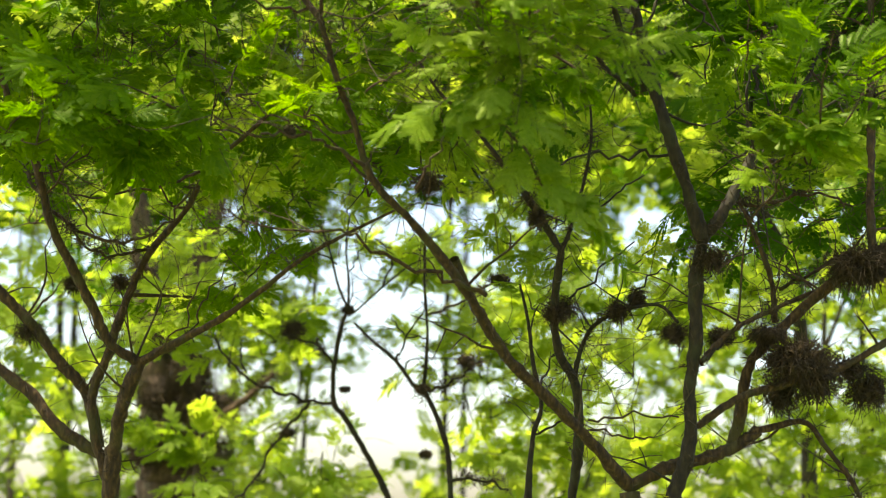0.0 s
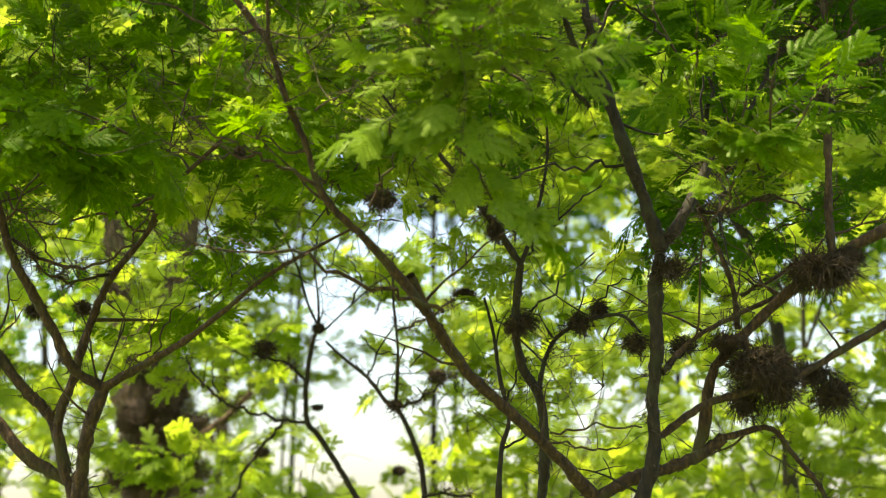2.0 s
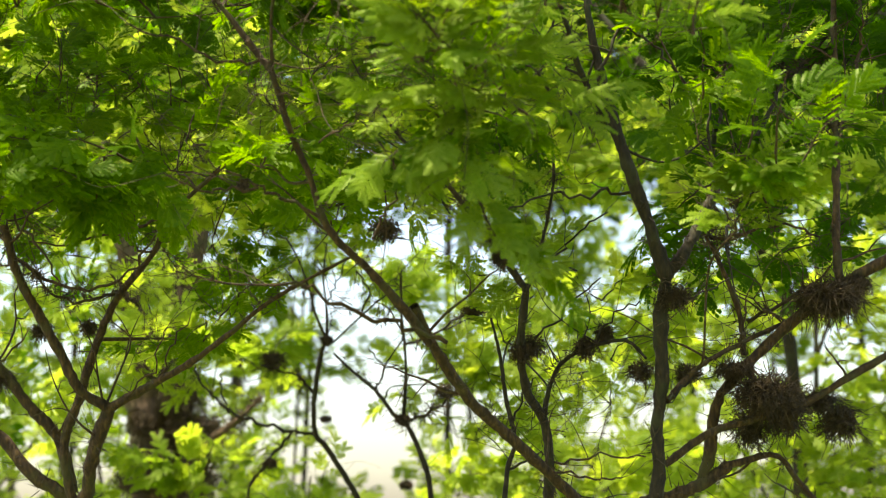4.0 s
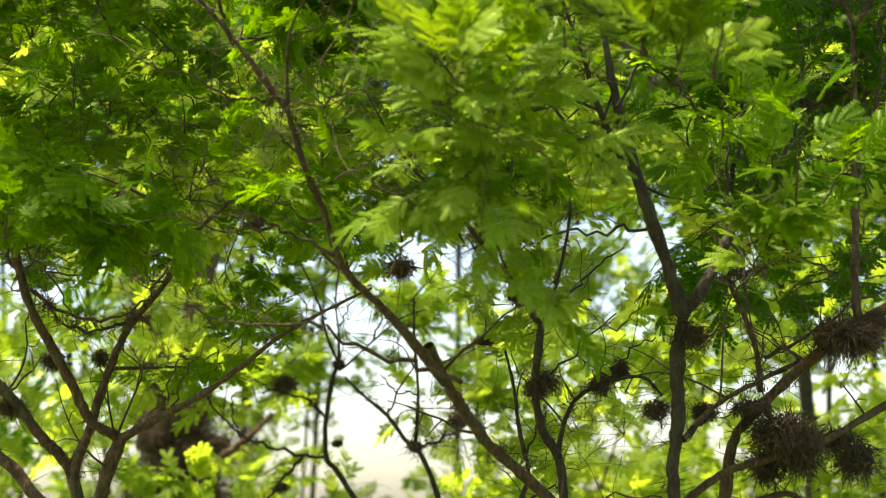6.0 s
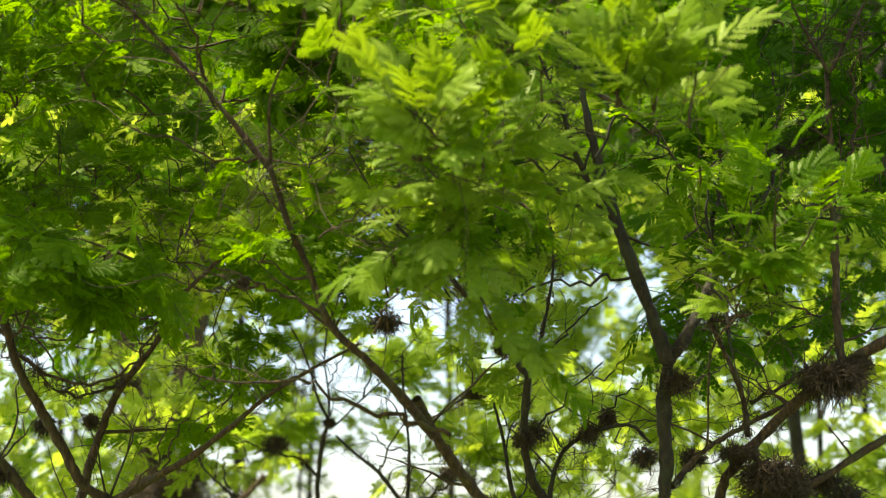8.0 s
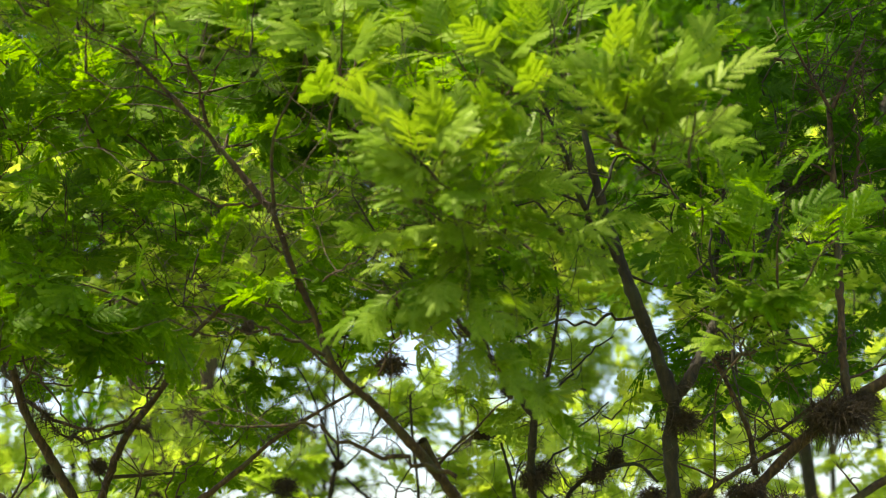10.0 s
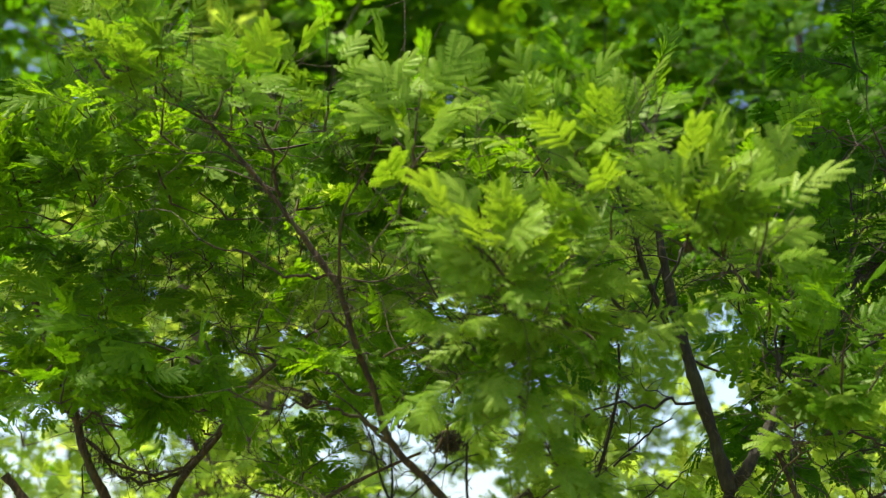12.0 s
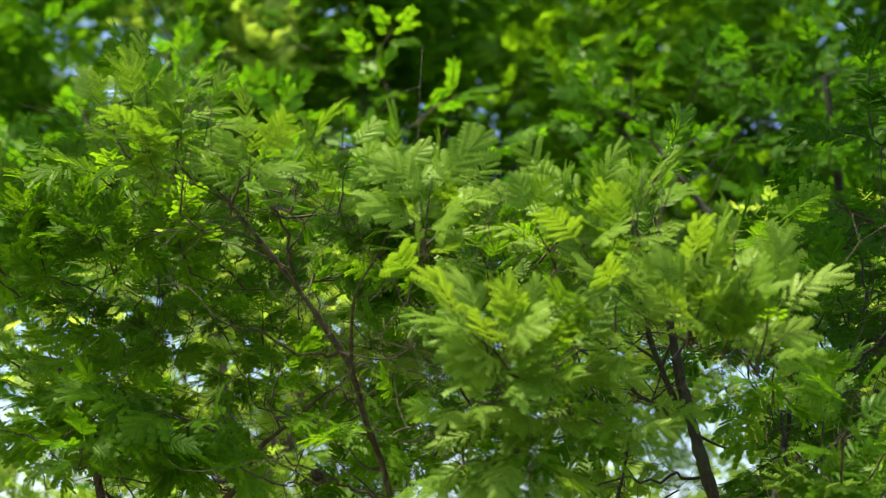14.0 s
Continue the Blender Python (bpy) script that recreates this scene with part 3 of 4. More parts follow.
slender.limb([(0.24, 3.30, 2.18, 0.0086), (0.20, 3.28, 2.24, 0.0077), (0.16, 3.25, 2.29, 0.0069), (0.11, 3.22, 2.35, 0.0058), (0.05, 3.19, 2.42, 0.0047), (-0.01, 3.16, 2.47, 0.0037), (-0.06, 3.13, 2.54, 0.0026), (-0.10, 3.10, 2.61, 0.0017)], "limb")
slender.limb([(0.24, 3.30, 2.18, 0.0054), (0.26, 3.30, 2.23, 0.0049), (0.28, 3.30, 2.30, 0.0043), (0.30, 3.30, 2.40, 0.0035), (0.30, 3.30, 2.49, 0.0027)], "limb")
slender.limb([(0.28, 3.50, 1.92, 0.0072), (0.29, 3.48, 1.99, 0.0063), (0.32, 3.46, 2.05, 0.0055), (0.38, 3.44, 2.08, 0.0048), (0.45, 3.42, 2.09, 0.0039), (0.49, 3.40, 2.05, 0.0033)], "limb")
slender.twig([(0.38, 3.45, 2.08, 0.0028), (0.43, 3.42, 2.14, 0.0020), (0.48, 3.40, 2.17, 0.0014)])
slender.twig([(0.26, 3.35, 2.09, 0.0027), (0.32, 3.37, 2.15, 0.0021), (0.40, 3.40, 2.22, 0.0014)])
slender.twig([(0.29, 3.30, 2.24, 0.0027), (0.35, 3.30, 2.30, 0.0020), (0.41, 3.30, 2.34, 0.0014)])
thin = Tree((0.20, 3.80, 0.0), "thin dark sapling stem among brighter leaves", 14, BARK_DARK)
thin.limb([(0.20, 3.80, -0.15, 0.021), (0.20, 3.80, 0.10, 0.017), (0.23, 3.80, 0.60, 0.014), (0.20, 3.80, 1.25, 0.012), (0.20, 3.80, 1.69, 0.010)], "trunk")
thin.limb([(0.20, 3.80, 1.69, 0.0078), (0.21, 3.80, 1.83, 0.0065), (0.23, 3.80, 1.91, 0.0058), (0.21, 3.80, 2.01, 0.0048), (0.20, 3.80, 2.10, 0.0040), (0.18, 3.80, 2.19, 0.0031)], "limb")
thin.twig([(0.22, 3.80, 1.94, 0.0031), (0.25, 3.80, 2.01, 0.0022), (0.28, 3.80, 2.05, 0.0016)])
thin.twig([(0.21, 3.80, 1.84, 0.0031), (0.27, 3.80, 1.87, 0.0025), (0.31, 3.80, 1.88, 0.0021)])

# ---- the branching pair further back ----
mid = Tree((-0.15, 4.90, 0.0), "thin tree with many fine upright branches", 15, BARK_DARK, girth=0.85)
mid.limb([(-0.15, 4.90, -0.15, 0.037), (-0.15, 4.90, 0.10, 0.029), (-0.12, 4.90, 0.60, 0.024), (-0.15, 4.90, 1.26, 0.021), (-0.15, 4.90, 1.72, 0.018)], "trunk")
mid.limb([(-0.15, 4.90, 1.72, 0.0107), (-0.19, 4.87, 1.80, 0.0100), (-0.23, 4.84, 1.87, 0.0095), (-0.28, 4.81, 1.95, 0.0089), (-0.31, 4.79, 1.99, 0.0085), (-0.31, 4.76, 2.09, 0.0078), (-0.29, 4.72, 2.20, 0.0070), (-0.27, 4.70, 2.25, 0.0067)], "limb")
mid.limb([(-0.27, 4.70, 2.25, 0.0046), (-0.30, 4.68, 2.32, 0.0041), (-0.32, 4.65, 2.40, 0.0036), (-0.35, 4.63, 2.48, 0.0031), (-0.39, 4.60, 2.55, 0.0025)], "limb")
mid.limb([(-0.27, 4.70, 2.25, 0.0046), (-0.27, 4.70, 2.33, 0.0040), (-0.28, 4.70, 2.43, 0.0033), (-0.27, 4.70, 2.53, 0.0026)], "limb")
mid.limb([(-0.27, 4.70, 2.23, 0.0041), (-0.24, 4.69, 2.25, 0.0038), (-0.17, 4.66, 2.31, 0.0032), (-0.09, 4.63, 2.37, 0.0025), (-0.02, 4.60, 2.39, 0.0020)], "limb")
mid.twig([(-0.32, 4.90, 2.00, 0.0054), (-0.39, 4.88, 2.00, 0.0049), (-0.47, 4.86, 2.02, 0.0044), (-0.56, 4.84, 2.06, 0.0037), (-0.63, 4.82, 2.12, 0.0031), (-0.66, 4.80, 2.19, 0.0026)])
mid.twig([(-0.39, 4.90, 2.00, 0.0047), (-0.44, 4.92, 1.94, 0.0043), (-0.50, 4.94, 1.87, 0.0038), (-0.57, 4.98, 1.75, 0.0032), (-0.64, 5.00, 1.70, 0.0027)])
mid.twig([(-0.56, 4.80, 2.05, 0.0033), (-0.59, 4.80, 2.12, 0.0025), (-0.58, 4.80, 2.17, 0.0020)])
mid.twig([(-0.31, 4.80, 2.09, 0.0046), (-0.36, 4.76, 2.15, 0.0037), (-0.46, 4.70, 2.18, 0.0026)])
mid.twig([(-0.17, 4.65, 2.31, 0.0032), (-0.15, 4.63, 2.37, 0.0026), (-0.18, 4.60, 2.43, 0.0019)])
mid.twig([(-0.30, 4.65, 2.37, 0.0025), (-0.36, 4.62, 2.41, 0.0021), (-0.38, 4.60, 2.44, 0.0019)])
mid.twig([(-0.27, 4.70, 2.36, 0.0026), (-0.23, 4.65, 2.42, 0.0022), (-0.20, 4.60, 2.48, 0.0019)])
mid2 = Tree((0.03, 4.60, 0.0), "thin crooked tree dotted with tufts of air plants", 16, BARK_DARK)
mid2.limb([(0.03, 4.60, -0.15, 0.028), (0.03, 4.60, 0.10, 0.023), (0.06, 4.60, 0.60, 0.018), (0.03, 4.60, 1.26, 0.016), (0.03, 4.60, 1.71, 0.014)], "trunk")
mid2.limb([(0.03, 4.60, 1.71, 0.0091), (0.02, 4.62, 1.84, 0.0078), (-0.00, 4.63, 1.91, 0.0072), (-0.04, 4.65, 2.00, 0.0063), (-0.07, 4.66, 2.02, 0.0059), (-0.13, 4.67, 2.10, 0.0051), (-0.20, 4.69, 2.16, 0.0042), (-0.25, 4.70, 2.21, 0.0036)], "limb")
mid2.limb([(-0.05, 4.60, 2.00, 0.0055), (-0.04, 4.56, 2.15, 0.0044), (-0.05, 4.53, 2.30, 0.0033), (-0.05, 4.50, 2.41, 0.0025)], "limb")
mid2.twig([(-0.04, 4.60, 2.01, 0.0044), (0.03, 4.51, 2.03, 0.0035), (0.10, 4.40, 2.07, 0.0024)])
mid2.twig([(-0.04, 4.50, 2.21, 0.0043), (0.03, 4.41, 2.22, 0.0036), (0.10, 4.29, 2.25, 0.0029), (0.15, 4.20, 2.27, 0.0023)])
mid2.twig([(-0.13, 4.65, 2.10, 0.0032), (-0.10, 4.59, 2.15, 0.0027), (-0.04, 4.50, 2.24, 0.0018)])
mid2.twig([(0.02, 4.60, 1.76, 0.0050), (0.09, 4.60, 1.77, 0.0040), (0.19, 4.60, 1.74, 0.0025)])
mid2.twig([(-0.04, 4.55, 2.15, 0.0025), (-0.10, 4.53, 2.16, 0.0022), (-0.14, 4.50, 2.20, 0.0018)])

# ---- the tree on the shaded side ----
side = Tree((-0.74, 3.75, 0.0), "grey-brown tree with crooked limbs reaching both ways", 17, BARK)
side.limb([(-0.74, 3.75, -0.15, 0.051), (-0.74, 3.75, 0.10, 0.041), (-0.71, 3.75, 0.60, 0.033), (-0.74, 3.75, 1.24, 0.029), (-0.74, 3.75, 1.68, 0.026)], "trunk")
side.limb([(-0.74, 3.75, 1.68, 0.0185), (-0.73, 3.72, 1.79, 0.0169), (-0.71, 3.68, 1.88, 0.0154), (-0.67, 3.65, 1.98, 0.0140)], "limb")
side.limb([(-0.67, 3.65, 1.98, 0.0130), (-0.73, 3.62, 2.02, 0.0123), (-0.77, 3.59, 2.10, 0.0114), (-0.81, 3.56, 2.18, 0.0105), (-0.85, 3.53, 2.26, 0.0097), (-0.88, 3.48, 2.39, 0.0084), (-0.92, 3.44, 2.48, 0.0075), (-0.95, 3.40, 2.58, 0.0065)], "limb")
side.limb([(-0.67, 3.65, 1.98, 0.0100), (-0.58, 3.60, 2.02, 0.0088), (-0.49, 3.55, 2.06, 0.0076), (-0.40, 3.49, 2.11, 0.0063), (-0.31, 3.43, 2.17, 0.0050), (-0.25, 3.39, 2.20, 0.0042), (-0.18, 3.35, 2.23, 0.0033), (-0.10, 3.30, 2.26, 0.0023)], "limb")
side.limb([(-0.76, 3.80, 1.73, 0.0125), (-0.79, 3.77, 1.85, 0.0113), (-0.79, 3.76, 1.93, 0.0106), (-0.76, 3.74, 2.00, 0.0099), (-0.73, 3.72, 2.09, 0.0090), (-0.70, 3.71, 2.17, 0.0083), (-0.66, 3.69, 2.24, 0.0076), (-0.58, 3.66, 2.33, 0.0065), (-0.53, 3.64, 2.42, 0.0057), (-0.45, 3.62, 2.49, 0.0048), (-0.38, 3.60, 2.55, 0.0039)], "limb")
side.limb([(-0.78, 3.80, 1.80, 0.0135), (-0.81, 3.78, 1.92, 0.0130), (-0.87, 3.76, 1.99, 0.0126), (-0.94, 3.74, 2.08, 0.0120), (-1.01, 3.72, 2.15, 0.0116), (-1.08, 3.70, 2.23, 0.0111)], "limb")
side.limb([(-0.75, 3.80, 1.77, 0.0135), (-0.87, 3.80, 1.84, 0.0132), (-0.94, 3.80, 1.92, 0.0130), (-1.02, 3.80, 1.98, 0.0127), (-1.10, 3.80, 2.05, 0.0125)], "limb")
side.twig([(-0.67, 3.70, 2.25, 0.0046), (-0.72, 3.64, 2.22, 0.0037), (-0.77, 3.57, 2.22, 0.0028), (-0.81, 3.50, 2.26, 0.0019)])
side.twig([(-0.57, 3.60, 2.32, 0.0030), (-0.61, 3.56, 2.33, 0.0023), (-0.62, 3.50, 2.40, 0.0014)])
side.twig([(-0.52, 3.60, 2.41, 0.0039), (-0.59, 3.58, 2.38, 0.0034), (-0.72, 3.53, 2.33, 0.0026), (-0.82, 3.50, 2.33, 0.0019)])
side.twig([(-0.55, 3.60, 2.03, 0.0025), (-0.52, 3.55, 2.10, 0.0020), (-0.47, 3.50, 2.16, 0.0014)])
side.twig([(-0.62, 3.60, 2.00, 0.0025), (-0.55, 3.54, 2.07, 0.0019), (-0.52, 3.50, 2.14, 0.0014)])
side.twig([(-0.94, 3.60, 2.41, 0.0049), (-0.88, 3.56, 2.33, 0.0044), (-0.79, 3.52, 2.25, 0.0038), (-0.68, 3.48, 2.22, 0.0033), (-0.59, 3.44, 2.25, 0.0028), (-0.53, 3.40, 2.32, 0.0023)])
side.twig([(-0.94, 3.50, 2.45, 0.0038), (-0.86, 3.50, 2.39, 0.0032), (-0.81, 3.50, 2.33, 0.0027), (-0.75, 3.50, 2.24, 0.0019)])

# ---- the thick trunk behind it, wrapped in dry growth ----
thick = Tree((-1.06, 6.60, 0.0), "thick pale trunk shaggy with dark dry air plants", 18, BARK_PALE)
thick.limb([(-1.06, 6.60, -0.15, 0.383), (-1.06, 6.60, 0.10, 0.307), (-1.03, 6.60, 0.60, 0.249), (-1.06, 6.60, 1.27, 0.215), (-1.06, 6.60, 1.75, 0.192)], "trunk")
thick.limb([(-1.06, 6.60, 1.75, 0.1489), (-1.07, 6.60, 1.98, 0.1297), (-1.10, 6.60, 2.18, 0.1130), (-1.15, 6.60, 2.38, 0.0961), (-1.18, 6.60, 2.57, 0.0812)], "limb")
thick.limb([(-1.15, 6.60, 2.38, 0.0632), (-1.03, 6.60, 2.57, 0.0509), (-0.97, 6.60, 2.75, 0.0402), (-0.91, 6.60, 2.99, 0.0271)], "limb")
thick.limb([(-1.18, 6.60, 2.57, 0.0541), (-1.21, 6.58, 2.75, 0.0463), (-1.24, 6.54, 2.99, 0.0357), (-1.30, 6.50, 3.29, 0.0231)], "limb")
thick.limb([(-0.96, 6.60, 1.75, 0.0235), (-0.91, 6.50, 1.89, 0.0197), (-0.86, 6.39, 2.04, 0.0153), (-0.73, 6.28, 2.13, 0.0115), (-0.63, 6.20, 2.21, 0.0085)], "limb")

OPEN += [b for b in near.bones[:5]] + [b for b in forked.bones[1:4]]
# ---- tufts of air plants ----
epiphyte((0.85, 3.30, 2.16), 0.082, 200, 1950)
epiphyte((0.91, 3.32, 2.19), 0.037, 228, 900)
epiphyte((0.72, 3.32, 1.97), 0.070, 201, 1650)
epiphyte((0.66, 3.33, 2.02), 0.041, 229, 1050)
epiphyte((0.70, 3.40, 1.91), 0.063, 202, 630)
epiphyte((0.84, 3.40, 1.96), 0.058, 203, 630)
epiphyte((0.89, 3.45, 1.92), 0.064, 204, 630)
epiphyte((0.53, 3.20, 2.15), 0.037, 205, 630)
epiphyte((0.23, 3.35, 2.06), 0.027, 206, 630)
epiphyte((0.19, 3.25, 2.24), 0.028, 207, 630)
epiphyte((0.14, 4.05, 2.24), 0.028, 208, 630)
epiphyte((0.37, 3.45, 2.08), 0.033, 209, 630)
epiphyte((-0.43, 4.75, 2.20), 0.044, 210, 630)
epiphyte((-0.27, 4.70, 2.25), 0.024, 211, 630)
epiphyte((-0.05, 4.55, 2.01), 0.027, 212, 630)
epiphyte((-0.04, 4.50, 1.83), 0.020, 213, 630)
epiphyte((-0.45, 4.90, 1.91), 0.030, 214, 630)
epiphyte((0.07, 4.40, 2.07), 0.029, 215, 630)
epiphyte((-0.28, 4.80, 2.03), 0.017, 216, 630)
epiphyte((0.56, 3.30, 2.01), 0.029, 217, 630)
epiphyte((-0.03, 2.98, 2.25), 0.030, 218, 630)
epiphyte((0.46, 3.25, 2.01), 0.031, 219, 630)
epiphyte((0.25, 3.40, 2.08), 0.034, 220, 630)
epiphyte((0.41, 3.45, 2.11), 0.028, 221, 630)
epiphyte((0.76, 3.36, 1.93), 0.070, 222, 630)
epiphyte((-0.94, 3.75, 2.06), 0.036, 223, 630)
epiphyte((-0.81, 3.60, 2.15), 0.031, 224, 630)
epiphyte((-0.27, 2.80, 2.30), 0.012, 225, 630)
epiphyte((-0.72, 3.65, 2.16), 0.023, 226, 630)
epiphyte((-0.91, 6.45, 2.10), 0.160, 300, 800, 1.0, "shaggy dry brown air plant mass on a trunk")
epiphyte((-0.92, 6.45, 1.93), 0.168, 301, 800, 1.0, "shaggy dry brown air plant mass on a trunk")
epiphyte((-0.97, 6.45, 2.24), 0.133, 302, 800, 1.0, "shaggy dry brown air plant mass on a trunk")
epiphyte((-1.07, 6.45, 2.01), 0.124, 303, 800, 1.0, "shaggy dry brown air plant mass on a trunk")
epiphyte((-0.95, 6.45, 1.77), 0.168, 304, 800, 1.0, "shaggy dry brown air plant mass on a trunk")
epiphyte((-1.15, 6.45, 1.92), 0.106, 305, 800, 1.0, "shaggy dry brown air plant mass on a trunk")
epiphyte((-1.12, 6.45, 2.14), 0.106, 306, 800, 1.0, "shaggy dry brown air plant mass on a trunk")
epiphyte((-1.08, 6.45, 2.37), 0.097, 307, 800, 1.0, "shaggy dry brown air plant mass on a trunk")
epiphyte((-1.00, 6.45, 2.46), 0.088, 308, 800, 1.0, "shaggy dry brown air plant mass on a trunk")
epiphyte((-1.18, 6.45, 2.63), 0.080, 309, 800, 1.0, "shaggy dry brown air plant mass on a trunk")

# ---- sprays of feathery leaves at the tips of the near tree ----
# most take the paler leaf colour that stands for light on them
near.grow((-0.66, 2.63, 2.875), (-0.7, -0.3, 0.8), 0.88, 6, lit_tone=True)
near.grow((-0.61, 2.63, 2.895), (-0.4, -0.3, 0.9), 0.924, 6, lit_tone=True)
near.grow((-0.60, 2.65, 2.915), (-0.1, -0.3, 1), 0.88, 6, lit_tone=True)
near.grow((-0.54, 2.67, 2.875), (0.1, -0.2, 1), 0.88, 6, lit_tone=True)
near.grow((-0.49, 2.67, 2.865), (0.2, -0.3, 1), 0.88, 6, lit_tone=True)
near.grow((-0.55, 2.62, 2.825), (-0.8, -0.4, 0.4), 0.88, 6, lit_tone=True)
near.grow((-0.53, 2.68, 2.795), (0.1, -0.5, 0.5), 0.88, 6, lit_tone=True)
near.grow((-0.40, 2.62, 2.795), (0, -0.4, 0.9), 0.88, 6, lit_tone=True)
near.grow((-0.38, 2.53, 2.775), (0.5, -0.6, 0.4), 0.924, 6, lit_tone=True)
near.grow((-0.31, 2.66, 2.805), (0.3, -0.3, 0.9), 0.88, 6, lit_tone=True)
near.grow((-0.23, 2.66, 2.805), (0.2, -0.3, 0.9), 0.88, 6, lit_tone=True)
near.grow((-0.14, 2.62, 2.775), (0, -0.4, 0.9), 0.968, 6, lit_tone=True)
near.grow((-0.07, 2.53, 2.715), (0.1, -0.5, 0.8), 1.012, 6, lit_tone=True)
near.grow((-0.05, 2.76, 2.805), (0.3, -0.3, 0.9), 0.88, 6, lit_tone=True)
near.grow((-0.04, 2.71, 2.755), (0.6, -0.3, 0.6), 0.88, 6, lit_tone=True)
near.grow((-0.08, 2.53, 2.615), (0.3, -0.6, 0.5), 0.88, 6, lit_tone=True)
near.grow((-0.08, 2.63, 2.675), (-0.2, -0.5, 0.6), 0.88, 6, lit_tone=True)
near.grow((0.21, 2.61, 2.725), (-0.3, -0.3, 0.9), 0.88, 6, lit_tone=True)
near.grow((0.20, 2.62, 2.705), (0.2, -0.4, 0.9), 0.88, 6, lit_tone=True)
near.grow((0.28, 2.61, 2.725), (-0.2, -0.3, 1), 0.88, 6, lit_tone=True)
near.grow((0.31, 2.63, 2.725), (0.2, -0.3, 1), 0.88, 6, lit_tone=True)
near.grow((0.35, 3.08, 2.95), (0.6, -0.3, 0.7), 1, 5)
near.grow((0.17, 2.64, 2.725), (-0.5, -0.4, 0.7), 0.88, 6, lit_tone=True)
near.grow((0.12, 2.63, 2.695), (-0.4, -0.5, 0.5), 0.88, 6, lit_tone=True)
near.grow((0.24, 2.58, 2.655), (0.1, -0.6, 0.5), 0.88, 6, lit_tone=True)
near.grow((0.20, 2.59, 2.645), (-0.2, -0.6, 0.4), 0.88, 6, lit_tone=True)
near.grow((0.36, 2.47, 2.565), (-0.1, -0.5, 0.9), 0.968, 6, lit_tone=True)
near.grow((0.38, 2.47, 2.555), (0.3, -0.5, 0.8), 0.924, 6, lit_tone=True)
near.grow((0.43, 2.52, 2.605), (0.2, -0.4, 1), 0.88, 6, lit_tone=True)
near.grow((0.48, 2.44, 2.515), (0.2, -0.5, 0.9), 0.968, 6, lit_tone=True)
near.grow((0.43, 2.46, 2.525), (0.1, -0.7, 0.3), 0.88, 6, lit_tone=True)
near.grow((0.41, 2.49, 2.525), (-0.2, -0.7, 0.2), 0.88, 6, lit_tone=True)
near.grow((0.35, 2.53, 2.555), (-0.4, -0.6, 0.4), 0.88, 6, lit_tone=True)
near.grow((0.25, 2.53, 2.555), (0, -0.6, 0.5), 0.88, 5, lit_tone=True)
near.grow((0.04, 2.44, 2.465), (-0.1, -0.5, 0.9), 0.968, 5, lit_tone=True)
near.grow((0.04, 2.44, 2.475), (-0.7, -0.5, 0.5), 0.968, 6, lit_tone=True)
near.grow((0.05, 2.46, 2.465), (0.2, -0.6, 0.4), 0.88, 5, lit_tone=True)
near.grow((0.09, 2.47, 2.485), (0.3, -0.5, 0.7), 0.88, 5, lit_tone=True)
near.grow((0.12, 2.50, 2.525), (0.7, -0.5, 0.3), 0.88, 5, lit_tone=True)
near.grow((0.15, 2.53, 2.505), (0.5, -0.6, 0.1), 0.88, 5, lit_tone=True)
near.grow((0.08, 2.45, 2.435), (-0.6, -0.6, 0.1), 0.924, 5, lit_tone=True)
near.grow((0.06, 2.49, 2.435), (0.3, -0.6, -0.1), 0.88, 5, lit_tone=True)
near.grow((0.14, 2.54, 2.435), (0.2, -0.6, 0.1), 0.88, 5, lit_tone=True)
near.grow((0.18, 2.58, 2.455), (0.5, -0.5, 0), 0.88, 5, lit_tone=True)
near.grow((0.18, 2.59, 2.405), (0.1, -0.7, -0.2), 0.88, 5, lit_tone=True)
near.grow((0.16, 2.59, 2.385), (-0.3, -0.6, -0.1), 0.88, 5, lit_tone=True)
near.grow((0.09, 2.59, 2.325), (-0.1, -0.6, -0.2), 0.88, 5, lit_tone=True)
near.grow((0.11, 2.59, 2.285), (0.2, -0.6, -0.4), 0.88, 5, lit_tone=True)
near.grow((0.07, 2.63, 2.365), (-0.5, -0.6, 0.1), 0.88, 5, lit_tone=True)
near.grow((-0.92, 3.10, 2.75), (-0.2, -0.5, 0.8), 1, 5)
near.grow((-0.93, 3.11, 2.74), (0.4, -0.5, 0.5), 1, 5)
near.grow((-0.83, 3.11, 2.39), (-0.4, -0.5, 0.5), 1, 5)
near.grow((-0.84, 3.12, 2.38), (0.5, -0.5, 0.1), 1, 5)
near.grow((-0.86, 3.12, 2.34), (-0.4, -0.5, 0.3), 1, 5)
near.grow((0.63, 2.93, 2.275), (0.3, -0.5, 0.5), 0.88, 6, lit_tone=True)
near.grow((0.64, 2.93, 2.315), (0.6, -0.5, 0.1), 0.88, 6, lit_tone=True)
near.grow((0.64, 2.89, 2.295), (-0.3, -0.5, 0.2), 0.88, 6, lit_tone=True)
near.grow((0.61, 2.94, 2.245), (-0.2, -0.5, 0.1), 0.88, 6, lit_tone=True)
near.grow((0.63, 2.93, 2.285), (0.4, -0.5, 0.0), 0.88, 6, lit_tone=True)
# a hanging branchlet below them
near.twig([(0.10, 2.66, 2.46, 0.0026), (0.11, 2.67, 2.34, 0.0021), (0.14, 2.69, 2.23, 0.0017), (0.21, 2.71, 2.13, 0.0010)])
near.grow((0.02, 2.58, 2.40), (-0.5, -0.5, -0.2), 0.9, 6, lit_tone=True)
near.grow((0.22, 2.60, 2.38), (0.4, -0.5, -0.2), 0.9, 6, lit_tone=True)
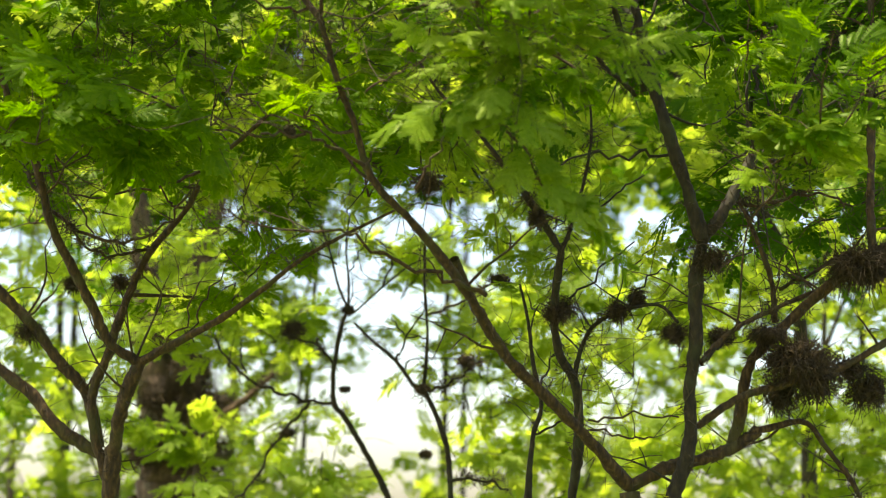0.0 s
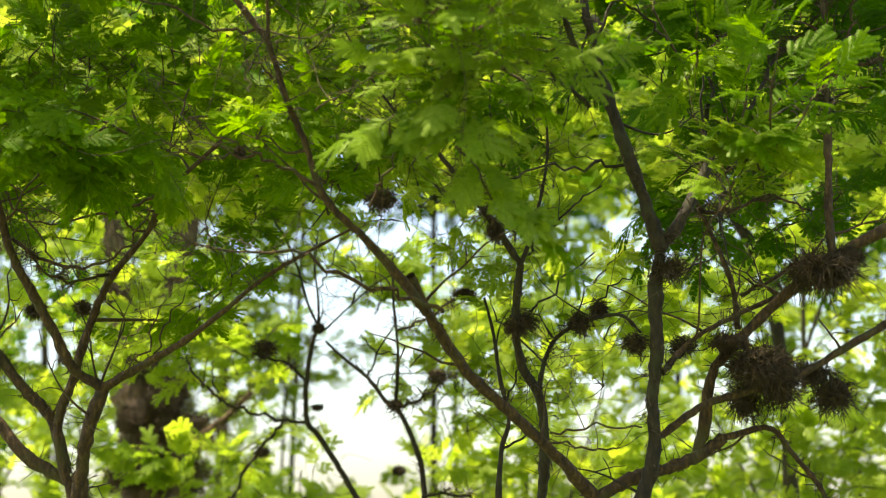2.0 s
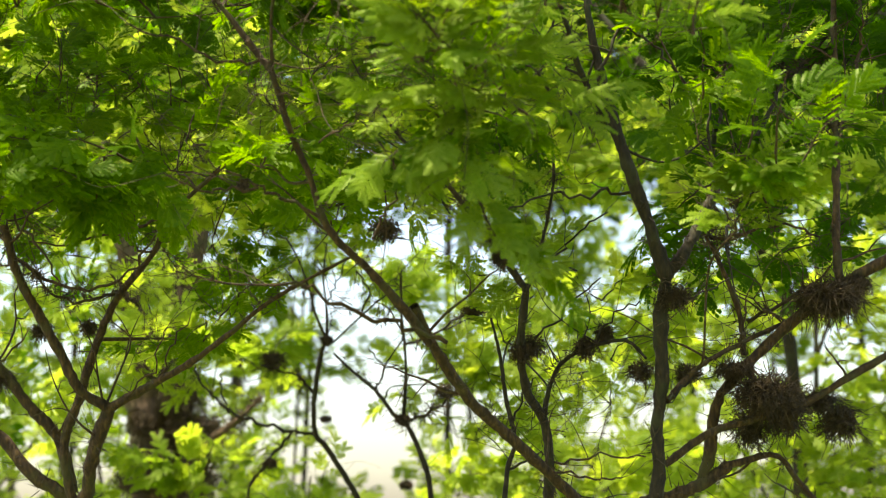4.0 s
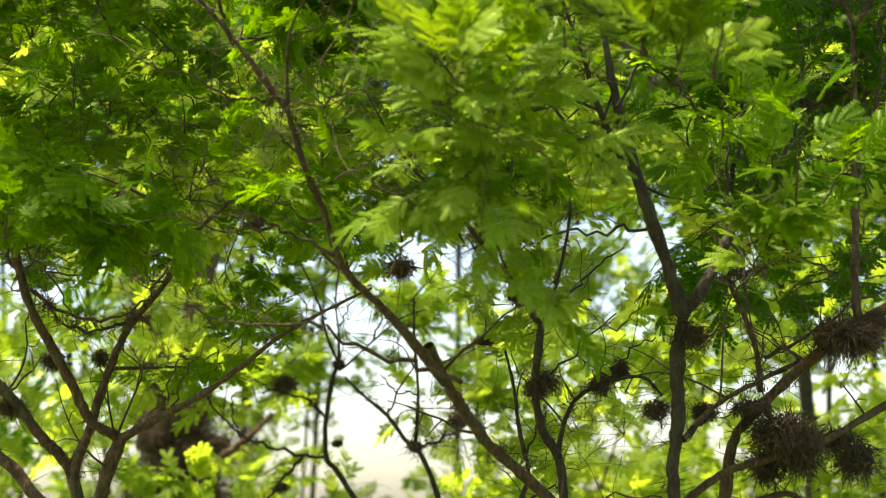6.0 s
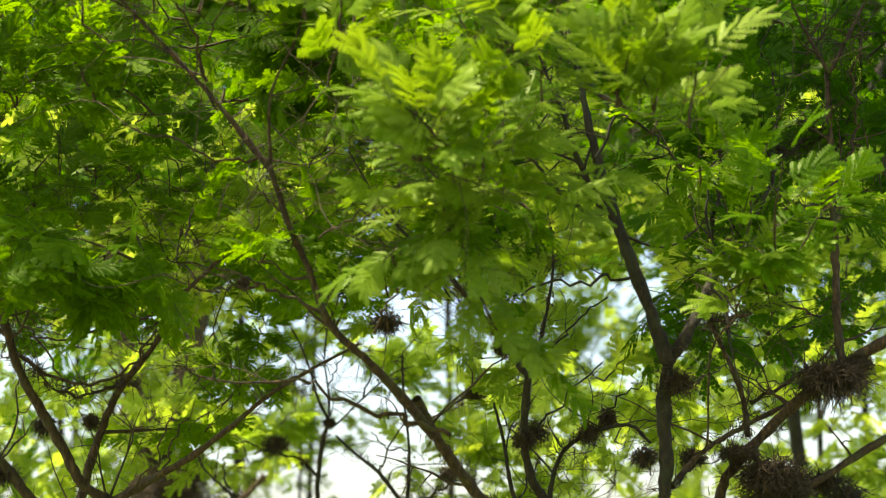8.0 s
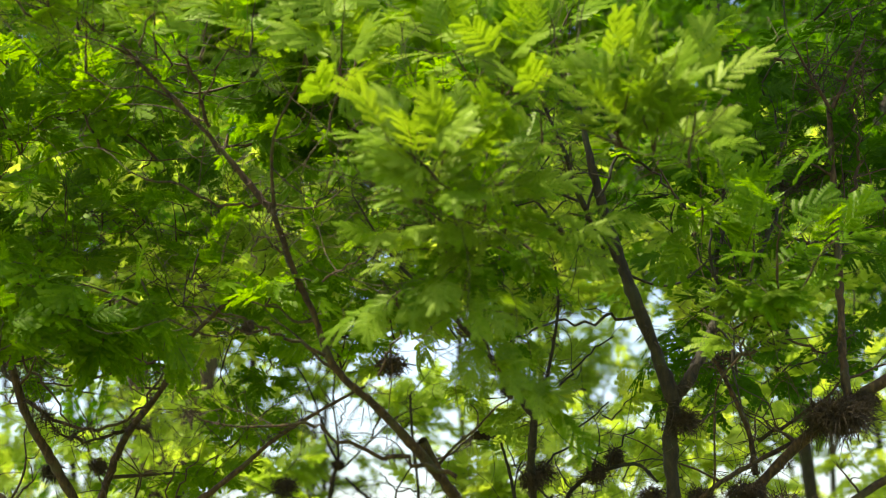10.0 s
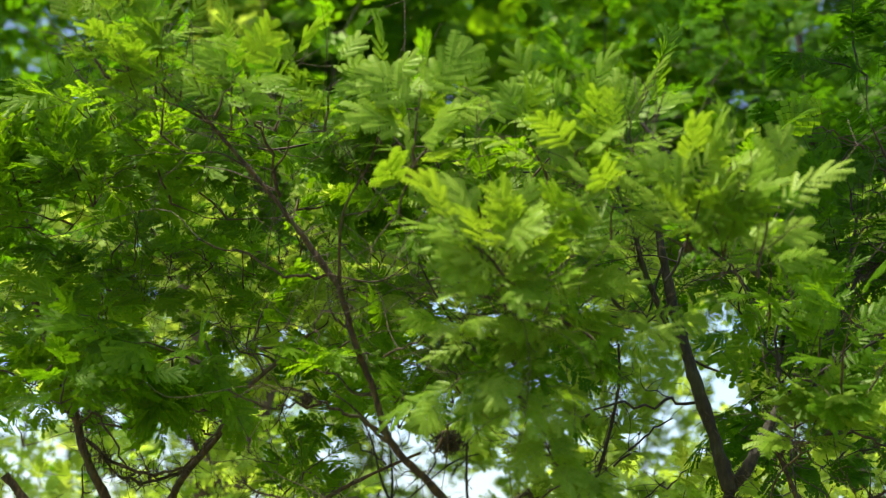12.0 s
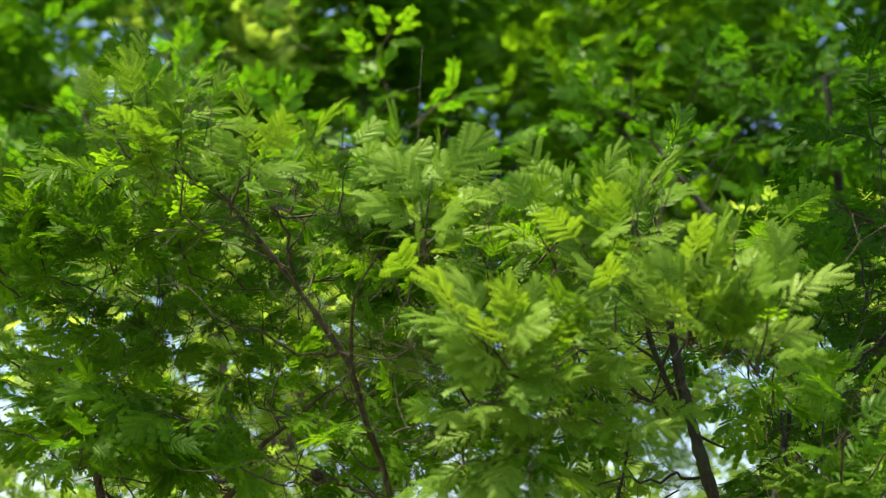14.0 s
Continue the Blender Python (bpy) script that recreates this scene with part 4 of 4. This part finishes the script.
near.grow((0.30, 2.62, 2.42), (0.6, -0.4, -0.1), 0.88, 5, lit_tone=True)
near.grow((0.00, 2.62, 2.30), (-0.3, -0.5, -0.4), 0.88, 5, lit_tone=True)
near.grow((0.09, 2.64, 2.36), (-0.3, -0.4, -0.5), 0.9, 6)
near.grow((0.13, 2.66, 2.31), (0.4, -0.4, -0.5), 0.9, 6, lit_tone=True)
near.grow((0.13, 2.68, 2.230), (0.3, -0.3, -0.6), 0.9, 6, lit_tone=True)
near.grow((0.17, 2.70, 2.180), (0.7, -0.3, -0.5), 0.9, 6, lit_tone=True)
near.grow((0.21, 2.71, 2.14), (0.7, -0.2, -0.6), 0.85, 5)
near.fuzz(260)
near.bare(170, 0.22)
near.bare(60, 0.38)

# ---- leaves tree by tree ----
for at, radii, count in (
    ((-0.80, 3.10, 2.75), (0.34, 0.22, 0.26), 22),
    ((-0.40, 3.10, 2.85), (0.34, 0.20, 0.20), 22),
    ((0.00, 3.05, 2.75), (0.30, 0.20, 0.22), 15),
    ((-0.45, 3.05, 2.45), (0.40, 0.20, 0.14), 9),
    ((0.42, 2.95, 2.66), (0.24, 0.18, 0.18), 9),
    ((0.56, 2.95, 2.46), (0.20, 0.15, 0.12), 6),
    ((0.14, 2.80, 2.42), (0.16, 0.14, 0.10), 5),
    ((-0.66, 3.00, 2.52), (0.26, 0.16, 0.13), 4),
    ((0.60, 2.80, 2.36), (0.16, 0.12, 0.10), 4),
    ((-0.75, 2.98, 2.36), (0.22, 0.15, 0.10), 8),
    ((-0.15, 3.45, 2.38), (0.22, 0.15, 0.10), 7),
):
    near.clump(at, radii, count, 0.95, 7)
near.finish(1, LEAF, 300, (0.1, 2.2, 2.7), fine=2.8)

for at, radii, count in (
    ((0.20, 3.40, 2.75), (0.42, 0.25, 0.30), 15),
    ((0.75, 3.55, 2.72), (0.36, 0.25, 0.34), 28),
    ((1.05, 3.70, 3.05), (0.36, 0.30, 0.30), 36),
    ((0.80, 3.70, 2.30), (0.40, 0.25, 0.16), 8),
):
    forked.clump(at, radii, count, 1.0, 7)
forked.fuzz(160)
forked.bare(120, 0.22)
forked.finish(1, LEAF_SHADE_TONE, 250, (0.0, 0.0, 1.8))
for at, radii, count in (
    ((0.05, 3.65, 2.65), (0.40, 0.25, 0.25), 24),
    ((0.35, 3.90, 2.30), (0.40, 0.3, 0.14), 7),
    ((0.10, 3.85, 2.46), (0.30, 0.2, 0.11), 13),
):
    slender.clump(at, radii, count, 0.74, 7)
slender.fuzz(90)
slender.bare(80, 0.2)
slender.finish(1, LEAF_SUN_TONE, 200, (0.0, 0.0, 1.8))
thin.clump((0.5, 4.1, 2.15), (0.45, 0.30, 0.24), 8, 0.74, 7)
thin.bare(20, 0.2)
thin.finish(1, LEAF_SUN_TONE, 60, (0.0, 0.0, 1.8))
for at, radii, count in (
    ((-0.50, 4.70, 3.05), (0.7, 0.28, 0.32), 60),
    ((-0.10, 4.80, 2.74), (0.5, 0.25, 0.17), 44),
    ((-0.75, 4.80, 2.76), (0.40, 0.25, 0.18), 36),
    ((-1.25, 4.80, 2.80), (0.30, 0.25, 0.30), 26),
    # the low sprays that hang free in the sun
    ((-0.95, 5.40, 2.45), (0.40, 0.2, 0.26), 24),
    ((-0.62, 5.40, 2.26), (0.26, 0.2, 0.14), 14),
    ((-0.85, 5.90, 1.92), (0.42, 0.2, 0.18), 24),
    ((-0.42, 5.85, 1.84), (0.20, 0.2, 0.12), 9),
    ((-0.18, 5.40, 2.50), (0.26, 0.2, 0.14), 12),
    ((-1.50, 5.60, 2.30), (0.30, 0.2, 0.35), 16),
):
    mid.clump(at, radii, count, 0.92, 7)
mid.fuzz(110)
mid.bare(160, 0.25)
mid.finish(1, LEAF_SUN_TONE, 250, (-0.5, 5.3, 1.8), coarse=2.6)
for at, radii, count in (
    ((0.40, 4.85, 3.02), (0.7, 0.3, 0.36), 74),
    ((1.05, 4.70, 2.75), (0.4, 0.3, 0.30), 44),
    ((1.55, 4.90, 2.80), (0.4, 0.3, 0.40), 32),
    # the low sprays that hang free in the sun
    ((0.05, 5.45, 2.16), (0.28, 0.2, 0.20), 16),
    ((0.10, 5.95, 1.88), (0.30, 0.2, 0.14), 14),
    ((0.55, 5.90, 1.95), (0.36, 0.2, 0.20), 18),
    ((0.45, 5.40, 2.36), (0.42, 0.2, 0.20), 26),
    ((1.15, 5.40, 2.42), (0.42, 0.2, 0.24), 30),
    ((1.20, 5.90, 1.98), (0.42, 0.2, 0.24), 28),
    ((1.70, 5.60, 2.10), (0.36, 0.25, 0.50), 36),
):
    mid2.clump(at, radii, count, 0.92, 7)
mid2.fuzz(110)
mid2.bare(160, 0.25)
mid2.finish(1, LEAF_SUN_TONE, 250, (0.4, 5.3, 1.8), coarse=2.6)
for at, radii, count in (
    ((-0.95, 3.75, 2.66), (0.36, 0.3, 0.20), 40),
    ((-0.45, 3.80, 2.70), (0.45, 0.3, 0.20), 38),
    ((-0.95, 3.65, 3.05), (0.50, 0.3, 0.28), 41),
    ((-0.50, 3.95, 2.20), (0.26, 0.2, 0.12), 7),
    ((-0.50, 3.95, 2.44), (0.50, 0.25, 0.13), 17),
    ((-1.02, 3.95, 2.42), (0.30, 0.25, 0.14), 11),
):
    side.clump(at, radii, count, 0.74, 7)
side.fuzz(150)
side.bare(280, 0.24)
side.finish(1, LEAF, 250, (0.0, 0.0, 1.8))
for at, radii, count in (
    ((-1.9, 6.6, 3.7), (1.0, 0.6, 0.7), 50),
    ((-0.9, 6.9, 4.0), (1.0, 0.6, 0.7), 50),
    ((-2.0, 6.9, 2.6), (0.7, 0.5, 0.5), 14),
):
    thick.clump(at, radii, count, 1.4, 7)
thick.fuzz(160, 0.08)
thick.finish(2, LEAF_FAR)

# a fuller crown behind the forked stem, its leaves coloured dark for shade
full = Tree((1.35, 6.4, 0.0), "full tree behind the forked stem, leaves coloured as in shade", 33, BARK_DARK)
full.limb([(1.35, 6.4, -0.15, 0.05), (1.35, 6.4, 0.5, 0.04), (1.42, 6.4, 2.0, 0.03), (1.3, 6.4, 3.4, 0.025), (1.2, 6.4, 4.3, 0.015)], "trunk")
full.limb([(1.4, 6.4, 2.6, 0.03), (1.0, 6.3, 3.3, 0.022), (0.5, 6.4, 4.0, 0.008)], "limb")
full.limb([(1.35, 6.4, 2.9, 0.03), (1.7, 6.3, 3.5, 0.022), (2.0, 6.4, 4.1, 0.008)], "limb")
for at, radii, count in (((1.6, 6.3, 3.8), (0.65, 0.5, 0.5), 36), ((1.1, 6.4, 4.15), (0.55, 0.5, 0.42), 36), ((0.45, 6.5, 4.1), (0.55, 0.4, 0.35), 24), ((1.6, 6.3, 3.1), (0.6, 0.4, 0.5), 44), ((0.9, 6.3, 3.3), (0.5, 0.4, 0.4), 28)):
    full.clump(at, radii, count, 1.15, 7)
full.finish(2, LEAF_SHADE_TONE)

# ---- an unseen taller tree beside the path, added to shade the near leaves ----
tall = Tree((2.5, 2.7, 0.0), "tall unseen tree added to shade the branches below", 31, BARK)
tall.limb([(2.5, 2.7, -0.15, 0.22), (2.5, 2.7, 0.4, 0.17), (2.45, 2.7, 2.0, 0.14), (2.3, 2.75, 3.6, 0.11), (2.0, 2.8, 5.4, 0.07), (1.9, 2.8, 6.6, 0.02)], "trunk")
for tip, h in (((-1.4, 3.4, 4.7), 3.5), ((-0.2, 4.1, 4.9), 3.9), ((-0.6, 2.1, 5.0), 4.0), ((0.6, 2.9, 5.4), 4.5), ((1.2, 4.5, 5.2), 4.2), ((3.4, 2.5, 5.0), 3.8)):
    a, b = np.array((2.28, 2.75, h)), np.array(tip)
    tall.limb([(*a, 0.06), (*(a * 0.6 + b * 0.4 + (0, 0, 0.25)), 0.045), (*b, 0.012)], "limb")
# leaf clumps set above the view, between the sun and the leaves
for at, count in (((-1.9, 3.3, 4.9), 44), ((-1.6, 2.55, 5.0), 18), ((-1.5, 3.6, 5.0), 36), ((-0.9, 3.5, 4.9), 40), ((-0.1, 3.5, 4.9), 38), ((-0.6, 3.3, 5.0), 28), ((0.3, 3.25, 5.0), 26), ((0.45, 3.6, 5.0), 36), ((1.0, 3.4, 5.0), 22), ((1.7, 2.8, 5.4), 30), ((3.2, 2.6, 5.1), 20), ((-1.4, 4.5, 5.0), 10), ((-0.6, 4.55, 5.0), 12), ((0.2, 4.5, 5.0), 22), ((0.9, 4.5, 5.1), 26)):
    tall.clump(at, (0.65, 0.45, 0.30), count, 1.5, 7, twig=False)
tall.finish(2, LEAF_FAR)

# ---- trees further off ----
far_rng = np.random.default_rng(77)


def far_tree(x, y, low, top, spread, clumps, per, size, thick=1.0, mat=None):
    far = Tree((x, y, 0.0), "leafy tree standing further off in the sunlight", int(100 + 10 * x + y), BARK_DARK, "trees in the background")
    lean = far_rng.uniform(-0.3, 0.3)
    far.limb([(x, y, -0.15, 0.11 * thick), (x, y, 0.4, 0.09 * thick), (x + lean * 0.5, y, low * 0.7, 0.075 * thick), (x + lean, y, low + 0.6, 0.06 * thick), (x + lean * 1.4, y, top * 0.8, 0.03 * thick)], "trunk")
    for _ in range(5):
        a, h = far_rng.uniform(0, 6.28), far_rng.uniform(low * 0.8, top * 0.65)
        r = spread * far_rng.uniform(0.6, 0.9)
        far.limb([(x + lean, y, h, 0.04 * thick), (x + lean + r * 0.5 * math.cos(a), y + r * 0.5 * math.sin(a), h + 0.5, 0.03 * thick), (x + lean + r * math.cos(a), y + r * math.sin(a), h + 1.0, 0.01 * thick)], "limb", 7, 4)
    for i in range(clumps):
        a, r = far_rng.uniform(0, 6.28), spread * far_rng.uniform(0.1, 0.85)
        h = low + (top - 0.5 - low) * (i + far_rng.uniform(0, 1)) / clumps
        far.clump((x + r * math.cos(a), y + r * math.sin(a), h), (spread * 0.4, spread * 0.4, 0.45), per, size, 7, twig=False)
    far.finish(2, mat or LEAF_FAR, sides=4)


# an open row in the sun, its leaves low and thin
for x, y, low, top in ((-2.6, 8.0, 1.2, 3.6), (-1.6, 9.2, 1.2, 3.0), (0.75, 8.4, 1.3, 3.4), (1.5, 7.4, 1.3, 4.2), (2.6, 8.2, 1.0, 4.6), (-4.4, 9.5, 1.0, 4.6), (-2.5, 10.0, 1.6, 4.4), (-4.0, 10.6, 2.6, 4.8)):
    far_tree(x, y, low, top, 0.85, 10, 11, 1.2, 0.22, LEAF_SUN_TONE)
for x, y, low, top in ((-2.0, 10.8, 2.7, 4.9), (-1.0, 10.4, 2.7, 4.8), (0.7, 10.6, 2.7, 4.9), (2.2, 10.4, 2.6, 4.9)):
    far_tree(x, y, low, top, 0.95, 11, 15, 1.35, 0.13, LEAF_SUN_TONE)
# a closed row behind; shade put into the leaf colour at right and rear
for x, y, low, top in ((-4.4, 12.4, 4.2, 8.0), (-6.0, 15.0, 4.6, 9.0), (-3.3, 14.6, 5.2, 9.0), (0.8, 13.6, 5.0, 8.8), (0.0, 15.4, 5.3, 9.6), (2.1, 14.6, 5.0, 9.2), (4.8, 15.4, 4.6, 9.0)):
    far_tree(x, y, low, top, 2.0, 24, 19, 2.3, 0.4, mat=LEAF_FAR if x < 1.0 else LEAF_SHADE_TONE)
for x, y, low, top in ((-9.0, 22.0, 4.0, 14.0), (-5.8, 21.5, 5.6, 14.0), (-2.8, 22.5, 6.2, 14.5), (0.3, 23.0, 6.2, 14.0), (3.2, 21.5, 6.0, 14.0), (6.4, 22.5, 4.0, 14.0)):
    far_tree(x, y, low, top, 2.9, 14, 13, 6.0, 0.5, mat=LEAF_SHADE_TONE)
far_tree(-2.8, 12.6, 4.6, 9.2, 1.6, 22, 22, 1.9, 0.4, mat=LEAF_SUN_TONE)
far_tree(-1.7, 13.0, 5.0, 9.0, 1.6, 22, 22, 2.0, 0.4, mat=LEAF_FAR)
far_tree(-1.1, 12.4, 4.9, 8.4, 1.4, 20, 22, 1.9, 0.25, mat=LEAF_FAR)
far_tree(3.0, 11.6, 4.6, 8.0, 1.6, 22, 22, 2.0, 0.4, mat=LEAF_SHADE_TONE)


# ---- low bushes in the sun, past the open row ----
def bush(x, y, top, spread, seed):
    low = Tree((x, y, 0.0), "low yellow-green bush in full sunlight", seed, BARK_DARK, "bushes in the background")
    for k in range(5):
        a = k * 1.26 + 0.3 * seed
        low.limb([(x, y, -0.1, 0.02), (x + 0.3 * spread * math.cos(a), y + 0.3 * spread * math.sin(a), top * 0.45, 0.014), (x + 0.6 * spread * math.cos(a), y + 0.6 * spread * math.sin(a), top * 0.85, 0.005)], "stem", 6, 4)
    for k in range(8):
        a = k * 2.4
        low.clump((x + 0.55 * spread * math.cos(a), y + 0.4 * spread * math.sin(a), top * (0.45 + 0.065 * k)), (spread * 0.45, spread * 0.4, 0.3), 10, 1.6, 7, twig=False)
    low.finish(2, LEAF_SUN_TONE, sides=4)


for k, (x, top, spread) in enumerate(((-3.3, 2.3, 0.8), (-2.3, 2.0, 0.7), (-1.4, 2.3, 0.8), (-0.55, 1.85, 0.6), (0.35, 2.2, 0.8), (1.3, 2.4, 0.8), (2.2, 2.2, 0.8), (3.1, 2.5, 0.8))):
    bush(x, 11.6 + 0.5 * math.sin(3 * k), top, spread, 400 + k)
